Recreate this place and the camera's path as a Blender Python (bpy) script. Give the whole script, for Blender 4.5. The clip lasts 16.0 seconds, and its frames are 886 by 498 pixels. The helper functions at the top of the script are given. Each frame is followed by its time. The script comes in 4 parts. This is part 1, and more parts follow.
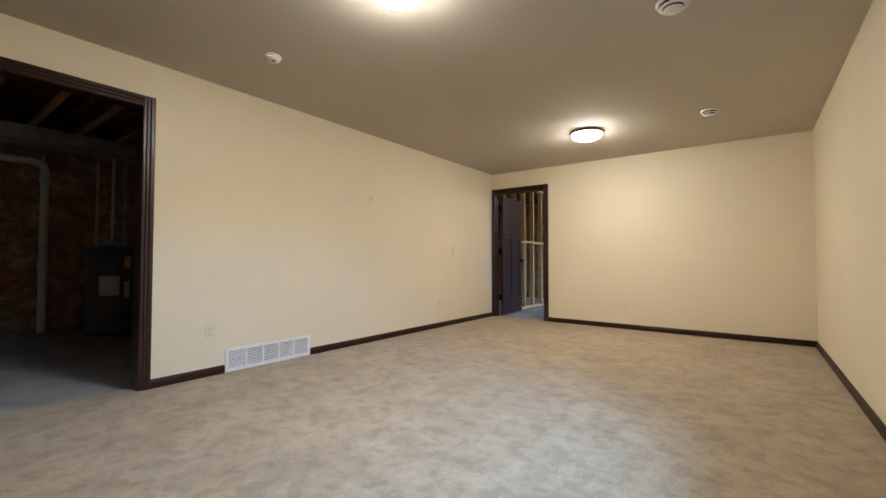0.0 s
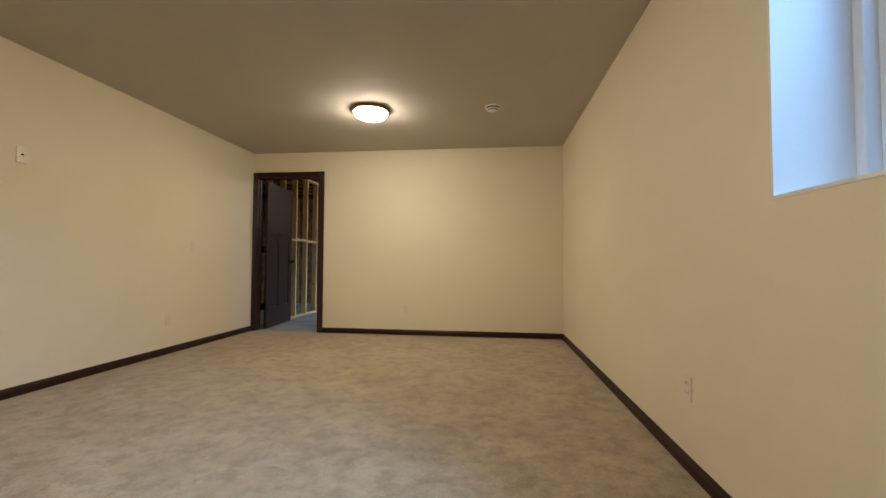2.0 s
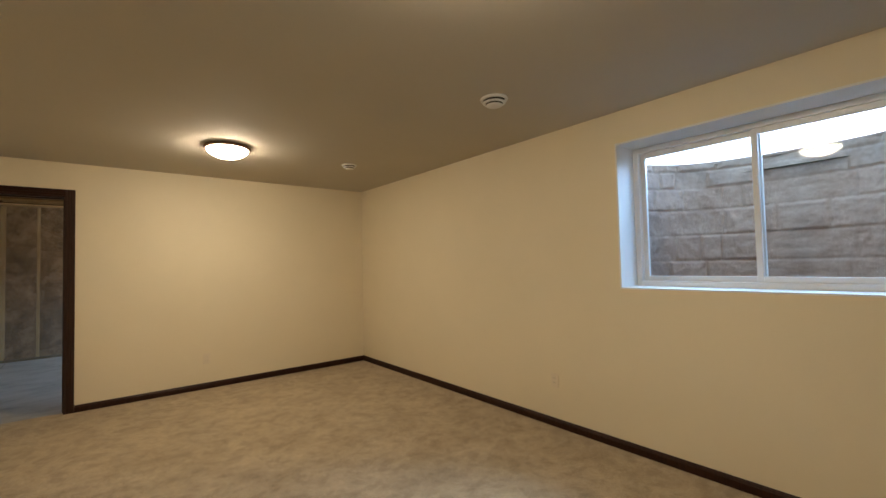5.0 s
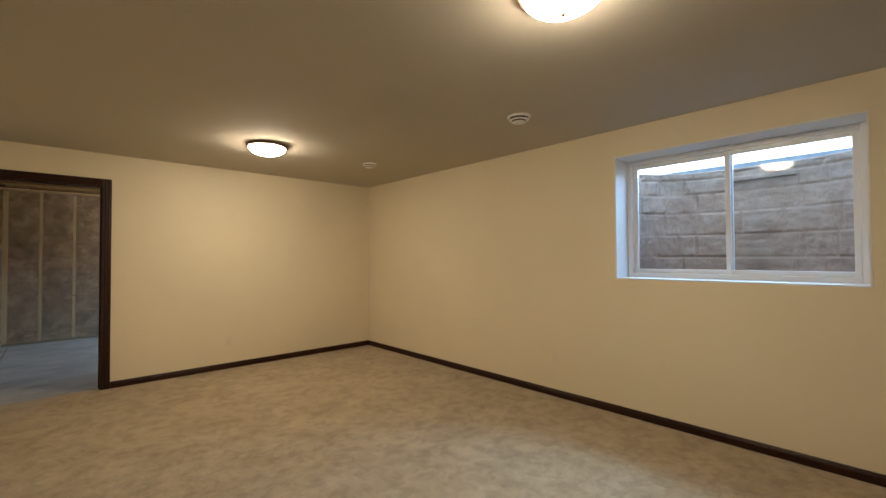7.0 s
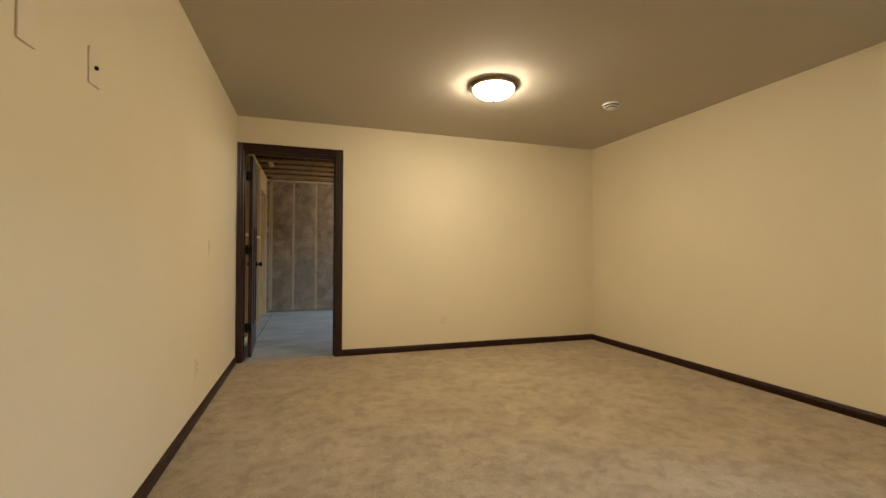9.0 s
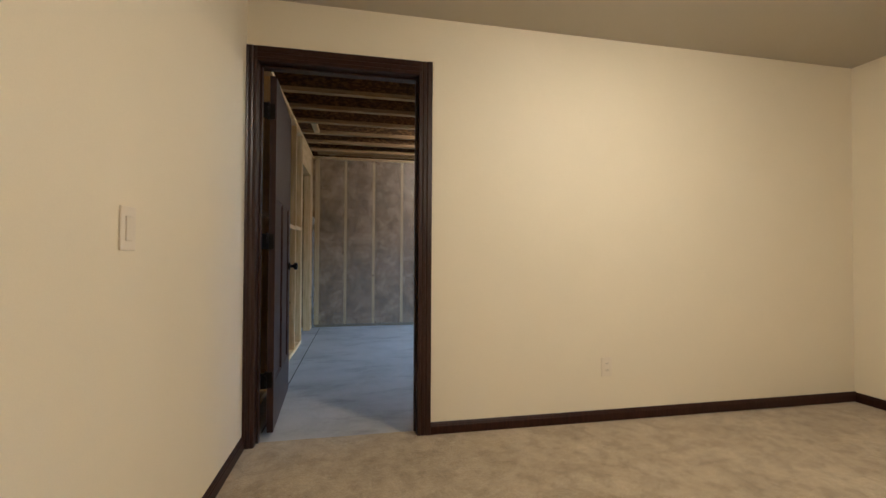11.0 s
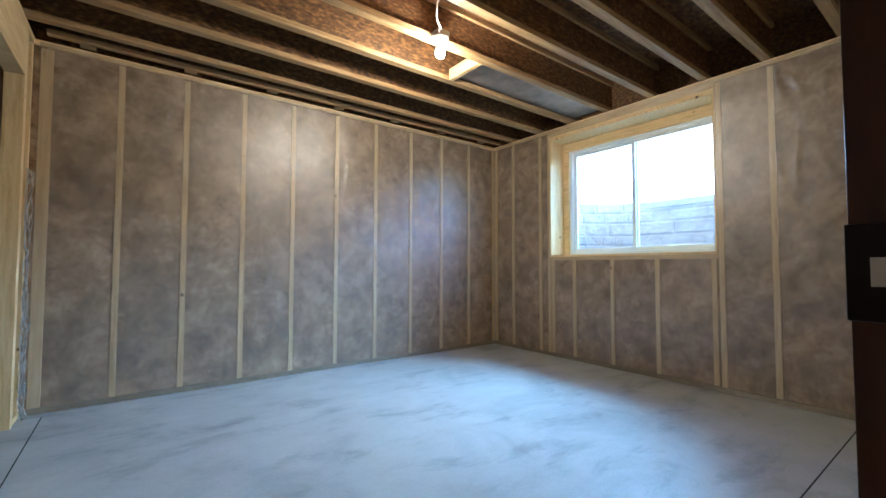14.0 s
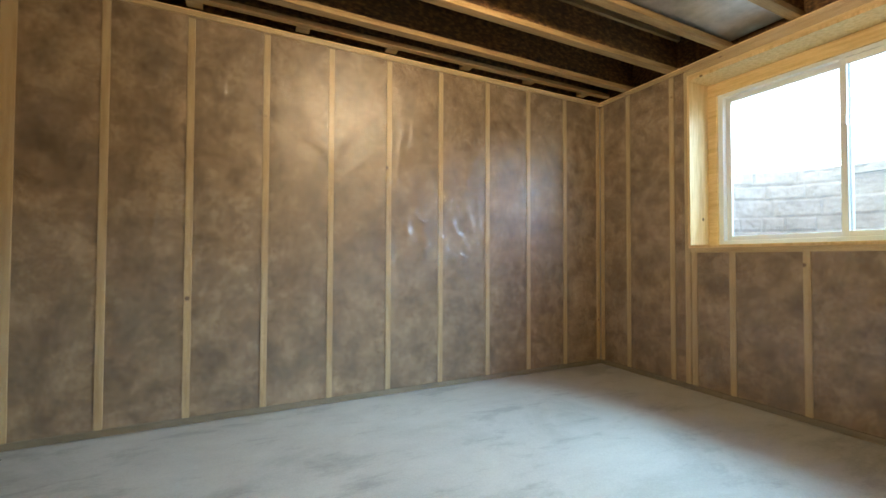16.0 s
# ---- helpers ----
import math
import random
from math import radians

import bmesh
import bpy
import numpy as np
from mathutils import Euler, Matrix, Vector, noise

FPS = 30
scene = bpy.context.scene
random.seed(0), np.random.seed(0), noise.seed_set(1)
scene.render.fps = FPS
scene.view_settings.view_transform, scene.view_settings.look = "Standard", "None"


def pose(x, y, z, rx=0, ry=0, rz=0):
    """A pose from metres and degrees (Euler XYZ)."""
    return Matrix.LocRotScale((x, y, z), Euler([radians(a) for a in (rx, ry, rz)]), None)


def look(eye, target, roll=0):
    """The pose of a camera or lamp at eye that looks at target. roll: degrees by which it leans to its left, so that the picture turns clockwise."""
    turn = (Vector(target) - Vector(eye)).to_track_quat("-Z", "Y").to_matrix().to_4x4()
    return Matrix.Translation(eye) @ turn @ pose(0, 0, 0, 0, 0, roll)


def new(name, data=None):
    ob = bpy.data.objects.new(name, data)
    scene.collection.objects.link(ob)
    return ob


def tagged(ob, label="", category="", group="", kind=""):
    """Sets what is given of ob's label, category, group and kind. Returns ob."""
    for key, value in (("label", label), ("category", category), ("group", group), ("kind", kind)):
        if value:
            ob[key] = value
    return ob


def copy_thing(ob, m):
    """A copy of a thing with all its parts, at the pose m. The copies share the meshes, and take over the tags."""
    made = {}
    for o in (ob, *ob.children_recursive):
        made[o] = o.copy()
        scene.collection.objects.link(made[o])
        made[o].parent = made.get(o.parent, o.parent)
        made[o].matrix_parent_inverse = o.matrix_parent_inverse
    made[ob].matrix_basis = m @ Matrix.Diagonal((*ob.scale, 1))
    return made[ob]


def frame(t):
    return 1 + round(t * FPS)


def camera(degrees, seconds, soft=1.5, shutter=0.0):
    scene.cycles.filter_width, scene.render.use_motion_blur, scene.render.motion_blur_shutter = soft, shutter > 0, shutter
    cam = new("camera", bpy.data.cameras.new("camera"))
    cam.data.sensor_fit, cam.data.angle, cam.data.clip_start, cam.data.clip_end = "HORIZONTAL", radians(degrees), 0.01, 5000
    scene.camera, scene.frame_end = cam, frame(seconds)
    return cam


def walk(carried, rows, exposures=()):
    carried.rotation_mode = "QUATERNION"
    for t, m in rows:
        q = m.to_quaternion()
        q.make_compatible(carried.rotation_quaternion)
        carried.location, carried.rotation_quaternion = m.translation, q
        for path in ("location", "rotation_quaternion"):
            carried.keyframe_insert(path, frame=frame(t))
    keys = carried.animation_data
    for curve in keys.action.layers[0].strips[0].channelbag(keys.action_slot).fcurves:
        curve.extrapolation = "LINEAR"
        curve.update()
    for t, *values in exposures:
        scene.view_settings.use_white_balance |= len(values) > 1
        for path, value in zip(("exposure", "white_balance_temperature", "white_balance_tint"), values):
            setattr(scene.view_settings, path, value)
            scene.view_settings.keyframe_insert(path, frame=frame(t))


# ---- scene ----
cam = camera(93.9, 16.0)
PATH = [
    (0, (0.391, -0.219, 0.944), (-0.806, 1.383, 0.998), 0.1),
    (0.5, (0.385, -0.077, 0.901), (-0.687, 1.61, 0.961), 0.2),
    (1, (0.368, 0.135, 0.88), (-0.507, 1.932, 0.949), 0.2),
    (1.5, (0.283, 0.368, 0.884), (-0.312, 2.276, 0.952), 0.3),
    (2, (0.064, 0.642, 0.918), (-0.167, 2.627, 0.988), 0.3),
    (2.5, (-0.229, 0.867, 0.931), (-0.08, 2.86, 1.004), -0.0),
    (3, (-0.544, 0.939, 1.006), (-0.072, 2.881, 1.083), -0.3),
    (3.5, (-0.944, 0.864, 1.132), (-0.197, 2.718, 1.212), -0.7),
    (4, (-1.281, 0.73, 1.255), (-0.317, 2.481, 1.338), -1.1),
    (4.5, (-1.629, 0.623, 1.336), (-0.494, 2.267, 1.406), -1.4),
    (5, (-1.899, 0.552, 1.336), (-0.642, 2.106, 1.408), -1.4),
    (7.5, (-2.571, 0.469, 1.301), (-1.211, 1.936, 1.341), -0.3),
    (8, (-2.515, 0.671, 1.253), (-1.405, 2.343, 1.278), 0.4),
    (8.5, (-2.51, 1.021, 1.169), (-1.677, 2.846, 1.179), 0.4),
    (9, (-2.483, 1.497, 1.05), (-1.868, 3.401, 1.08), 0.2),
    (9.5, (-2.458, 2.003, 1.002), (-1.987, 3.946, 1.051), 0.2),
    (10, (-2.485, 2.499, 1.03), (-2.103, 4.462, 1.059), 0.3),
    (12.5, (-2.688, 5.05, 1.012), (-2.14, 6.973, 1.063), 0.4),
    (13, (-2.731, 5.409, 1.011), (-1.96, 7.254, 1.064), 0.7),
    (13.5, (-2.73, 5.713, 0.971), (-1.721, 7.438, 1.042), 0.3),
    (14, (-2.679, 5.990, 0.947), (-1.478, 7.587, 1.029), 0.1),
    (14.5, (-2.578, 6.173, 0.961), (-1.271, 7.686, 1.036), -0.1),
    (15, (-2.427, 6.407, 0.943), (-1.1, 7.902, 1.014), -0.2),
    (15.5, (-2.26, 6.631, 0.93), (-1.054, 8.225, 0.994), -0.0),
    (16, (-2.087, 6.895, 0.962), (-1.207, 8.691, 1.007), 0.2),
]
EXPOSURE = [(0, 3.22, 5050, 13), (1.5, 2.92, 5200, 12), (3.5, 2.6, 6000, 13), (7.5, 2.6, 6000, 13), (8.5, 2.9, 6250, 10), (9.5, 2.93, 5850, 11), (10, 2.96, 5550, 13), (12.5, 3.32, 5050, 15), (13.5, 3.62, 4950, 16), (14, 3.75, 5050, 8), (14.5, 3.75, 6100, 7), (15, 3.68, 6600, 7), (16, 3.66, 7000, 9)]
walk(cam, [(t, look(eye, aim, roll)) for t, eye, aim, roll in PATH], EXPOSURE)

# ---- world, sun and exposure ----
world = bpy.data.worlds.new("world")
scene.world = world
world.use_nodes = True
wn = world.node_tree
sky = wn.nodes.new("ShaderNodeTexSky")
sky.sky_type = "NISHITA"
sky.sun_disc = False
sky.sun_elevation, sky.sun_rotation = radians(31.5), radians(98)
sky.air_density, sky.dust_density, sky.ozone_density = 1.0, 0.6, 3.0
wn.nodes["Background"].inputs[1].default_value = 0.15
wn.links.new(sky.outputs[0], wn.nodes["Background"].inputs[0])

sun = new("sun", bpy.data.lights.new("sun", "SUN"))
sun.data.energy, sun.data.angle, sun.data.color = 2.5, radians(56), (0.42, 0.75, 1.0)
sun.matrix_world = look((0, 0, 0), (-0.87 * math.cos(radians(8)), 0.87 * math.sin(radians(8)), -0.53))

LAMP_WARM = (1.0, 0.80, 0.52)
DOME_STRENGTH = 16.5
BULB_STRENGTH = 110.0


# ---- materials ----
def material(name, base, rough=0.6, metal=0.0, spec=0.5):
    m = bpy.data.materials.new(name)
    m.use_nodes = True
    b = m.node_tree.nodes["Principled BSDF"]
    b.inputs["Base Color"].default_value = (*base, 1)
    b.inputs["Roughness"].default_value = rough
    b.inputs["Metallic"].default_value = metal
    b.inputs["Specular IOR Level"].default_value = spec
    return m, m.node_tree, b


def node(nt, kind, **sockets):
    n = nt.nodes.new(kind)
    for key, value in sockets.items():
        n.inputs[key.replace("_", " ")].default_value = value
    return n


def coords(nt, scale=(1, 1, 1)):
    """World-sized coordinates, the same for all pieces of one thing, shifted piece by piece."""
    tc = nt.nodes.new("ShaderNodeTexCoord")
    info = nt.nodes.new("ShaderNodeObjectInfo")
    mul = nt.nodes.new("ShaderNodeMath")
    mul.operation = "MULTIPLY"
    mul.inputs[1].default_value = 37.0
    nt.links.new(info.outputs["Random"], mul.inputs[0])
    add = nt.nodes.new("ShaderNodeVectorMath")
    add.operation = "ADD"
    nt.links.new(tc.outputs["Object"], add.inputs[0])
    nt.links.new(mul.outputs[0], add.inputs[1])
    mp = nt.nodes.new("ShaderNodeMapping")
    mp.inputs["Scale"].default_value = scale
    nt.links.new(add.outputs[0], mp.inputs["Vector"])
    return mp.outputs[0]


def noise_tex(nt, vec, scale, detail=4.0, rough=0.55, distort=0.0):
    n = node(nt, "ShaderNodeTexNoise", Scale=scale, Detail=detail, Roughness=rough, Distortion=distort)
    nt.links.new(vec, n.inputs["Vector"])
    return n.outputs["Fac"]


def ramp(nt, fac, stops):
    r = nt.nodes.new("ShaderNodeValToRGB")
    while len(r.color_ramp.elements) < len(stops):
        r.color_ramp.elements.new(0.5)
    for e, (p, c) in zip(r.color_ramp.elements, stops):
        e.position, e.color = p, (*c, 1)
    nt.links.new(fac, r.inputs["Fac"])
    return r.outputs["Color"]


def mixed(nt, a, b, fac, mode="MIX"):
    m = nt.nodes.new("ShaderNodeMix")
    m.data_type, m.blend_type = "RGBA", mode
    for value, socket in ((a, m.inputs[6]), (b, m.inputs[7]), (fac, m.inputs[0])):
        if isinstance(value, (int, float)):
            socket.default_value = value
        elif isinstance(value, tuple):
            socket.default_value = (*value, 1)
        else:
            nt.links.new(value, socket)
    return m.outputs[2]


def bumped(nt, b, fac, strength=0.3, depth=0.002):
    n = nt.nodes.new("ShaderNodeBump")
    n.inputs["Strength"].default_value, n.inputs["Distance"].default_value = strength, depth
    nt.links.new(fac, n.inputs["Height"])
    nt.links.new(n.outputs[0], b.inputs["Normal"])


def mottled(name, stops, scale=3.0, fine=60.0, rough=0.6, metal=0.0, spec=0.5, bump=0.2, depth=0.002, stretch=(1, 1, 1), fine_mix=0.25, detail=5.0):
    m, nt, b = material(name, stops[0][1], rough, metal, spec)
    v = coords(nt, stretch)
    big = ramp(nt, noise_tex(nt, v, scale, detail), stops)
    small = noise_tex(nt, v, fine, 3.0)
    grey = ramp(nt, small, ((0.25, (0.55, 0.55, 0.55)), (0.75, (1.25, 1.25, 1.25))))
    nt.links.new(mixed(nt, big, grey, fine_mix, "MULTIPLY"), b.inputs["Base Color"])
    bumped(nt, b, small, bump, depth)
    return m


WALL = mottled("wall_paint", ((0.3, (0.75, 0.67, 0.50)), (0.7, (0.79, 0.705, 0.53))), 1.2, 260, 0.62, bump=0.12, depth=0.001, fine_mix=0.05)
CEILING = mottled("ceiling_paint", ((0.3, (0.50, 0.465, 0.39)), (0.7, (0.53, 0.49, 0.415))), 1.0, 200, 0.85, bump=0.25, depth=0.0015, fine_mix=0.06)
REVEAL = mottled("reveal_paint", ((0.3, (0.76, 0.76, 0.74)), (0.7, (0.80, 0.80, 0.78))), 2.0, 200, 0.6, bump=0.1, depth=0.001, fine_mix=0.05)
TRIM = mottled("stained_trim", ((0.3, (0.016, 0.0055, 0.0035)), (0.7, (0.040, 0.014, 0.008))), 6, 40, 0.33, spec=0.5, bump=0.15, depth=0.0008, stretch=(14, 14, 1.2), fine_mix=0.5)
TRIM_Y = mottled("stained_trim_level", ((0.3, (0.016, 0.0055, 0.0035)), (0.7, (0.040, 0.014, 0.008))), 6, 40, 0.42, spec=0.25, bump=0.15, depth=0.0008, stretch=(2, 2, 14), fine_mix=0.5)
DOOR = mottled("stained_door", ((0.3, (0.022, 0.009, 0.008)), (0.7, (0.045, 0.018, 0.014))), 5, 40, 0.42, spec=0.4, bump=0.12, depth=0.0008, stretch=(10, 10, 1.0), fine_mix=0.45)
PINE = mottled("pine", ((0.25, (0.62, 0.41, 0.17)), (0.55, (0.80, 0.58, 0.29)), (0.8, (0.85, 0.66, 0.37))), 5, 50, 0.6, bump=0.2, depth=0.001, stretch=(9, 9, 0.8), fine_mix=0.3)
PINE_Y = mottled("pine_level", ((0.25, (0.62, 0.41, 0.17)), (0.55, (0.80, 0.58, 0.29)), (0.8, (0.85, 0.66, 0.37))), 5, 50, 0.6, bump=0.2, depth=0.001, stretch=(0.8, 0.8, 9), fine_mix=0.3)


def add_knots(m, scale, size):
    """Small dark knots scattered over the grain."""
    nt = m.node_tree
    b = nt.nodes["Principled BSDF"]
    link = b.inputs["Base Color"].links[0]
    cells = node(nt, "ShaderNodeTexVoronoi", Scale=scale)
    nt.links.new(coords(nt), cells.inputs["Vector"])
    spot = ramp(nt, cells.outputs["Distance"], ((size * 0.5, (1, 1, 1)), (size, (0, 0, 0))))
    nt.links.new(mixed(nt, link.from_socket, (0.17, 0.085, 0.035), spot), b.inputs["Base Color"])


add_knots(PINE, 5.0, 0.085)
add_knots(PINE_Y, 5.0, 0.085)
FLANGE = mottled("joist_flange", ((0.25, (0.25, 0.14, 0.055)), (0.55, (0.42, 0.275, 0.125)), (0.8, (0.50, 0.35, 0.175))), 5, 40, 0.62, bump=0.25, depth=0.001, stretch=(0.7, 9, 9), fine_mix=0.35)
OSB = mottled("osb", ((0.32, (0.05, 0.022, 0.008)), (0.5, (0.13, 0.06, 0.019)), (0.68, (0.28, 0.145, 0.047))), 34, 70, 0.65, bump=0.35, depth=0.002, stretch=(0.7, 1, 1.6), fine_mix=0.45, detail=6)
# bottom plates: wood coloured darker for the dimness under the sheeting
DIM_PLATE = mottled("dim_plate", ((0.3, (0.20, 0.155, 0.085)), (0.7, (0.34, 0.26, 0.15))), 5, 50, 0.7, bump=0.2, depth=0.001, stretch=(0.8, 0.8, 9), fine_mix=0.35)
VINYL = mottled("white_vinyl", ((0.3, (0.76, 0.78, 0.78)), (0.7, (0.80, 0.81, 0.81))), 3, 80, 0.35, bump=0.04, fine_mix=0.04)
WHITE_METAL = mottled("white_enamel", ((0.3, (0.74, 0.74, 0.73)), (0.7, (0.80, 0.80, 0.79))), 6, 120, 0.4, bump=0.04, fine_mix=0.05)
WHITE_PLASTIC = mottled("white_plastic", ((0.3, (0.72, 0.70, 0.66)), (0.7, (0.78, 0.76, 0.72))), 6, 120, 0.4, bump=0.03, fine_mix=0.04)
PLATE = mottled("almond_plate", ((0.3, (0.72, 0.64, 0.50)), (0.7, (0.76, 0.67, 0.53))), 6, 120, 0.35, bump=0.02, fine_mix=0.03)
BLACK_METAL = mottled("black_bronze", ((0.3, (0.010, 0.009, 0.009)), (0.7, (0.022, 0.019, 0.018))), 8, 90, 0.38, 0.8, bump=0.05)
BRONZE = mottled("oiled_bronze", ((0.3, (0.20, 0.12, 0.075)), (0.7, (0.28, 0.18, 0.12))), 8, 90, 0.42, 0.3, bump=0.05)
GALVANISED = mottled("galvanised_steel", ((0.3, (0.38, 0.39, 0.40)), (0.7, (0.56, 0.57, 0.58))), 9, 40, 0.42, 0.85, bump=0.06, fine_mix=0.15)
PVC = mottled("white_pipe", ((0.3, (0.66, 0.65, 0.62)), (0.7, (0.74, 0.73, 0.70))), 4, 60, 0.4, bump=0.03, fine_mix=0.05)
TANK = mottled("grey_tank_enamel", ((0.3, (0.075, 0.078, 0.085)), (0.7, (0.105, 0.108, 0.115))), 4, 60, 0.45, bump=0.04, fine_mix=0.1)
PAPER = mottled("paper_label", ((0.3, (0.62, 0.62, 0.60)), (0.7, (0.70, 0.70, 0.68))), 9, 60, 0.7, bump=0.02, fine_mix=0.1)
YELLOW = mottled("yellow_label", ((0.3, (0.62, 0.44, 0.06)), (0.7, (0.70, 0.50, 0.08))), 9, 60, 0.7, bump=0.02, fine_mix=0.1)
STONE = mottled("moulded_stone", ((0.28, (0.42, 0.275, 0.20)), (0.5, (0.53, 0.365, 0.275)), (0.75, (0.62, 0.45, 0.35))), 5, 40, 0.8, bump=0.6, depth=0.007, fine_mix=0.35, detail=8)
GRAVEL = mottled("gravel", ((0.3, (0.20, 0.19, 0.18)), (0.7, (0.42, 0.40, 0.38))), 40, 120, 0.9, bump=0.8, depth=0.01)
SOIL = mottled("grass_ground", ((0.3, (0.05, 0.065, 0.025)), (0.6, (0.09, 0.11, 0.045)), (0.8, (0.16, 0.14, 0.08))), 3, 60, 0.9, bump=0.6, depth=0.02)
SIDING = mottled("blue_siding", ((0.3, (0.07, 0.14, 0.24)), (0.7, (0.09, 0.17, 0.28))), 1, 30, 0.6, bump=0.1)
ROOFING = mottled("roofing", ((0.3, (0.30, 0.30, 0.30)), (0.7, (0.42, 0.42, 0.41))), 3, 40, 0.9, bump=0.5, depth=0.01)
FOUNDATION = mottled("foundation_concrete", ((0.3, (0.30, 0.29, 0.28)), (0.7, (0.42, 0.41, 0.39))), 2, 60, 0.85, bump=0.3)
DARK = mottled("dark_gap", ((0.3, (0.02, 0.018, 0.016)), (0.7, (0.035, 0.03, 0.026))), 4, 40, 0.9, bump=0.1)
CABLE = mottled("white_cable", ((0.3, (0.66, 0.64, 0.58)), (0.7, (0.72, 0.70, 0.64))), 6, 60, 0.5, bump=0.02)


def kraft_material():
    """Brown paper-faced batts: fibrous, smudged and creased at several scales."""
    m, nt, b = material("kraft_batt", (0.3, 0.22, 0.14), 0.75, spec=0.3)
    v = coords(nt)
    big = ramp(nt, noise_tex(nt, v, 2.2, 4.0, 0.6, 0.4), ((0.3, (0.78, 0.76, 0.74)), (0.7, (1.2, 1.2, 1.2))))
    smudge = ramp(nt, noise_tex(nt, v, 7.0, 9.0, 0.68, 0.2), ((0.33, (0.20, 0.118, 0.056)), (0.5, (0.36, 0.236, 0.126)), (0.68, (0.60, 0.43, 0.258))))
    fibre = noise_tex(nt, coords(nt, (1.0, 1.0, 0.45)), 55, 5.0, 0.7)
    fine = ramp(nt, fibre, ((0.3, (0.72, 0.72, 0.72)), (0.7, (1.25, 1.25, 1.25))))
    c = mixed(nt, mixed(nt, smudge, big, 0.8, "MULTIPLY"), fine, 0.6, "MULTIPLY")
    nt.links.new(c, b.inputs["Base Color"])
    bumped(nt, b, noise_tex(nt, v, 14, 8.0, 0.7, 0.3), 0.8, 0.008)
    return m


def concrete_material():
    """Trowelled slab: pale cloudy grey with darker smears and fine dust."""
    m, nt, b = material("concrete", (0.45, 0.45, 0.44), 0.5, spec=0.45)
    v = coords(nt)
    cloud = ramp(nt, noise_tex(nt, v, 1.6, 8.0, 0.62, 0.6), ((0.32, (0.36, 0.36, 0.35)), (0.48, (0.45, 0.45, 0.44)), (0.72, (0.52, 0.52, 0.505))))
    smear = ramp(nt, noise_tex(nt, coords(nt, (1.0, 2.3, 1.0)), 1.9, 9.0, 0.66, 0.3), ((0.35, (0.62, 0.62, 0.63)), (0.46, (0.93, 0.93, 0.93)), (0.60, (1.0, 1.0, 1.0))))
    dust_glare = noise_tex(nt, v, 110, 4.0, 0.7)
    speck = ramp(nt, dust_glare, ((0.3, (0.82, 0.82, 0.82)), (0.7, (1.12, 1.12, 1.12))))
    c = mixed(nt, mixed(nt, cloud, smear, 0.75, "MULTIPLY"), speck, 0.5, "MULTIPLY")
    nt.links.new(c, b.inputs["Base Color"])
    rough = ramp(nt, noise_tex(nt, v, 5.0, 6.0, 0.6), ((0.3, (0.42, 0.42, 0.42)), (0.7, (0.66, 0.66, 0.66))))
    nt.links.new(rough, b.inputs["Roughness"])
    bumped(nt, b, dust_glare, 0.25, 0.0015)
    return m


def carpet_material():
    m, nt, b = material("beige_carpet", (0.4, 0.33, 0.24), 0.95, spec=0.1)
    v = coords(nt)
    pile = ramp(nt, noise_tex(nt, v, 3.4, 7.0, 0.66, 0.4), ((0.34, (0.335, 0.260, 0.158)), (0.5, (0.392, 0.308, 0.192)), (0.66, (0.442, 0.354, 0.228))))
    tread = ramp(nt, noise_tex(nt, v, 10.0, 7.0, 0.66, 0.25), ((0.41, (0.74, 0.73, 0.71)), (0.48, (0.97, 0.97, 0.97)), (0.60, (1.08, 1.08, 1.08))))
    tuft = noise_tex(nt, v, 120, 4.0, 0.75)
    speck = ramp(nt, tuft, ((0.3, (0.5, 0.5, 0.5)), (0.7, (1.4, 1.4, 1.4))))
    mid = ramp(nt, noise_tex(nt, v, 26, 5.0, 0.72, 0.6), ((0.3, (0.78, 0.78, 0.78)), (0.7, (1.18, 1.18, 1.18))))
    c = mixed(nt, mixed(nt, mixed(nt, pile, tread, 0.7, "MULTIPLY"), speck, 0.5, "MULTIPLY"), mid, 0.6, "MULTIPLY")
    nt.links.new(c, b.inputs["Base Color"])
    b.inputs["Sheen Weight"].default_value = 0.25
    b.inputs["Sheen Roughness"].default_value = 0.6
    bumped(nt, b, tuft, 0.9, 0.006)
    return m


def facing_gloss(nt, most, least):
    """How much of a thin clear sheet shines: little face on, much at a glance."""
    lw = nt.nodes.new("ShaderNodeLayerWeight")
    lw.inputs["Blend"].default_value = 0.5
    p = nt.nodes.new("ShaderNodeMath")
    p.operation = "POWER"
    p.inputs[1].default_value = 5.0
    nt.links.new(lw.outputs["Facing"], p.inputs[0])
    q = nt.nodes.new("ShaderNodeMath")
    q.operation = "MULTIPLY_ADD"
    q.inputs[1].default_value, q.inputs[2].default_value = most, least
    nt.links.new(p.outputs[0], q.inputs[0])
    return q.outputs[0]


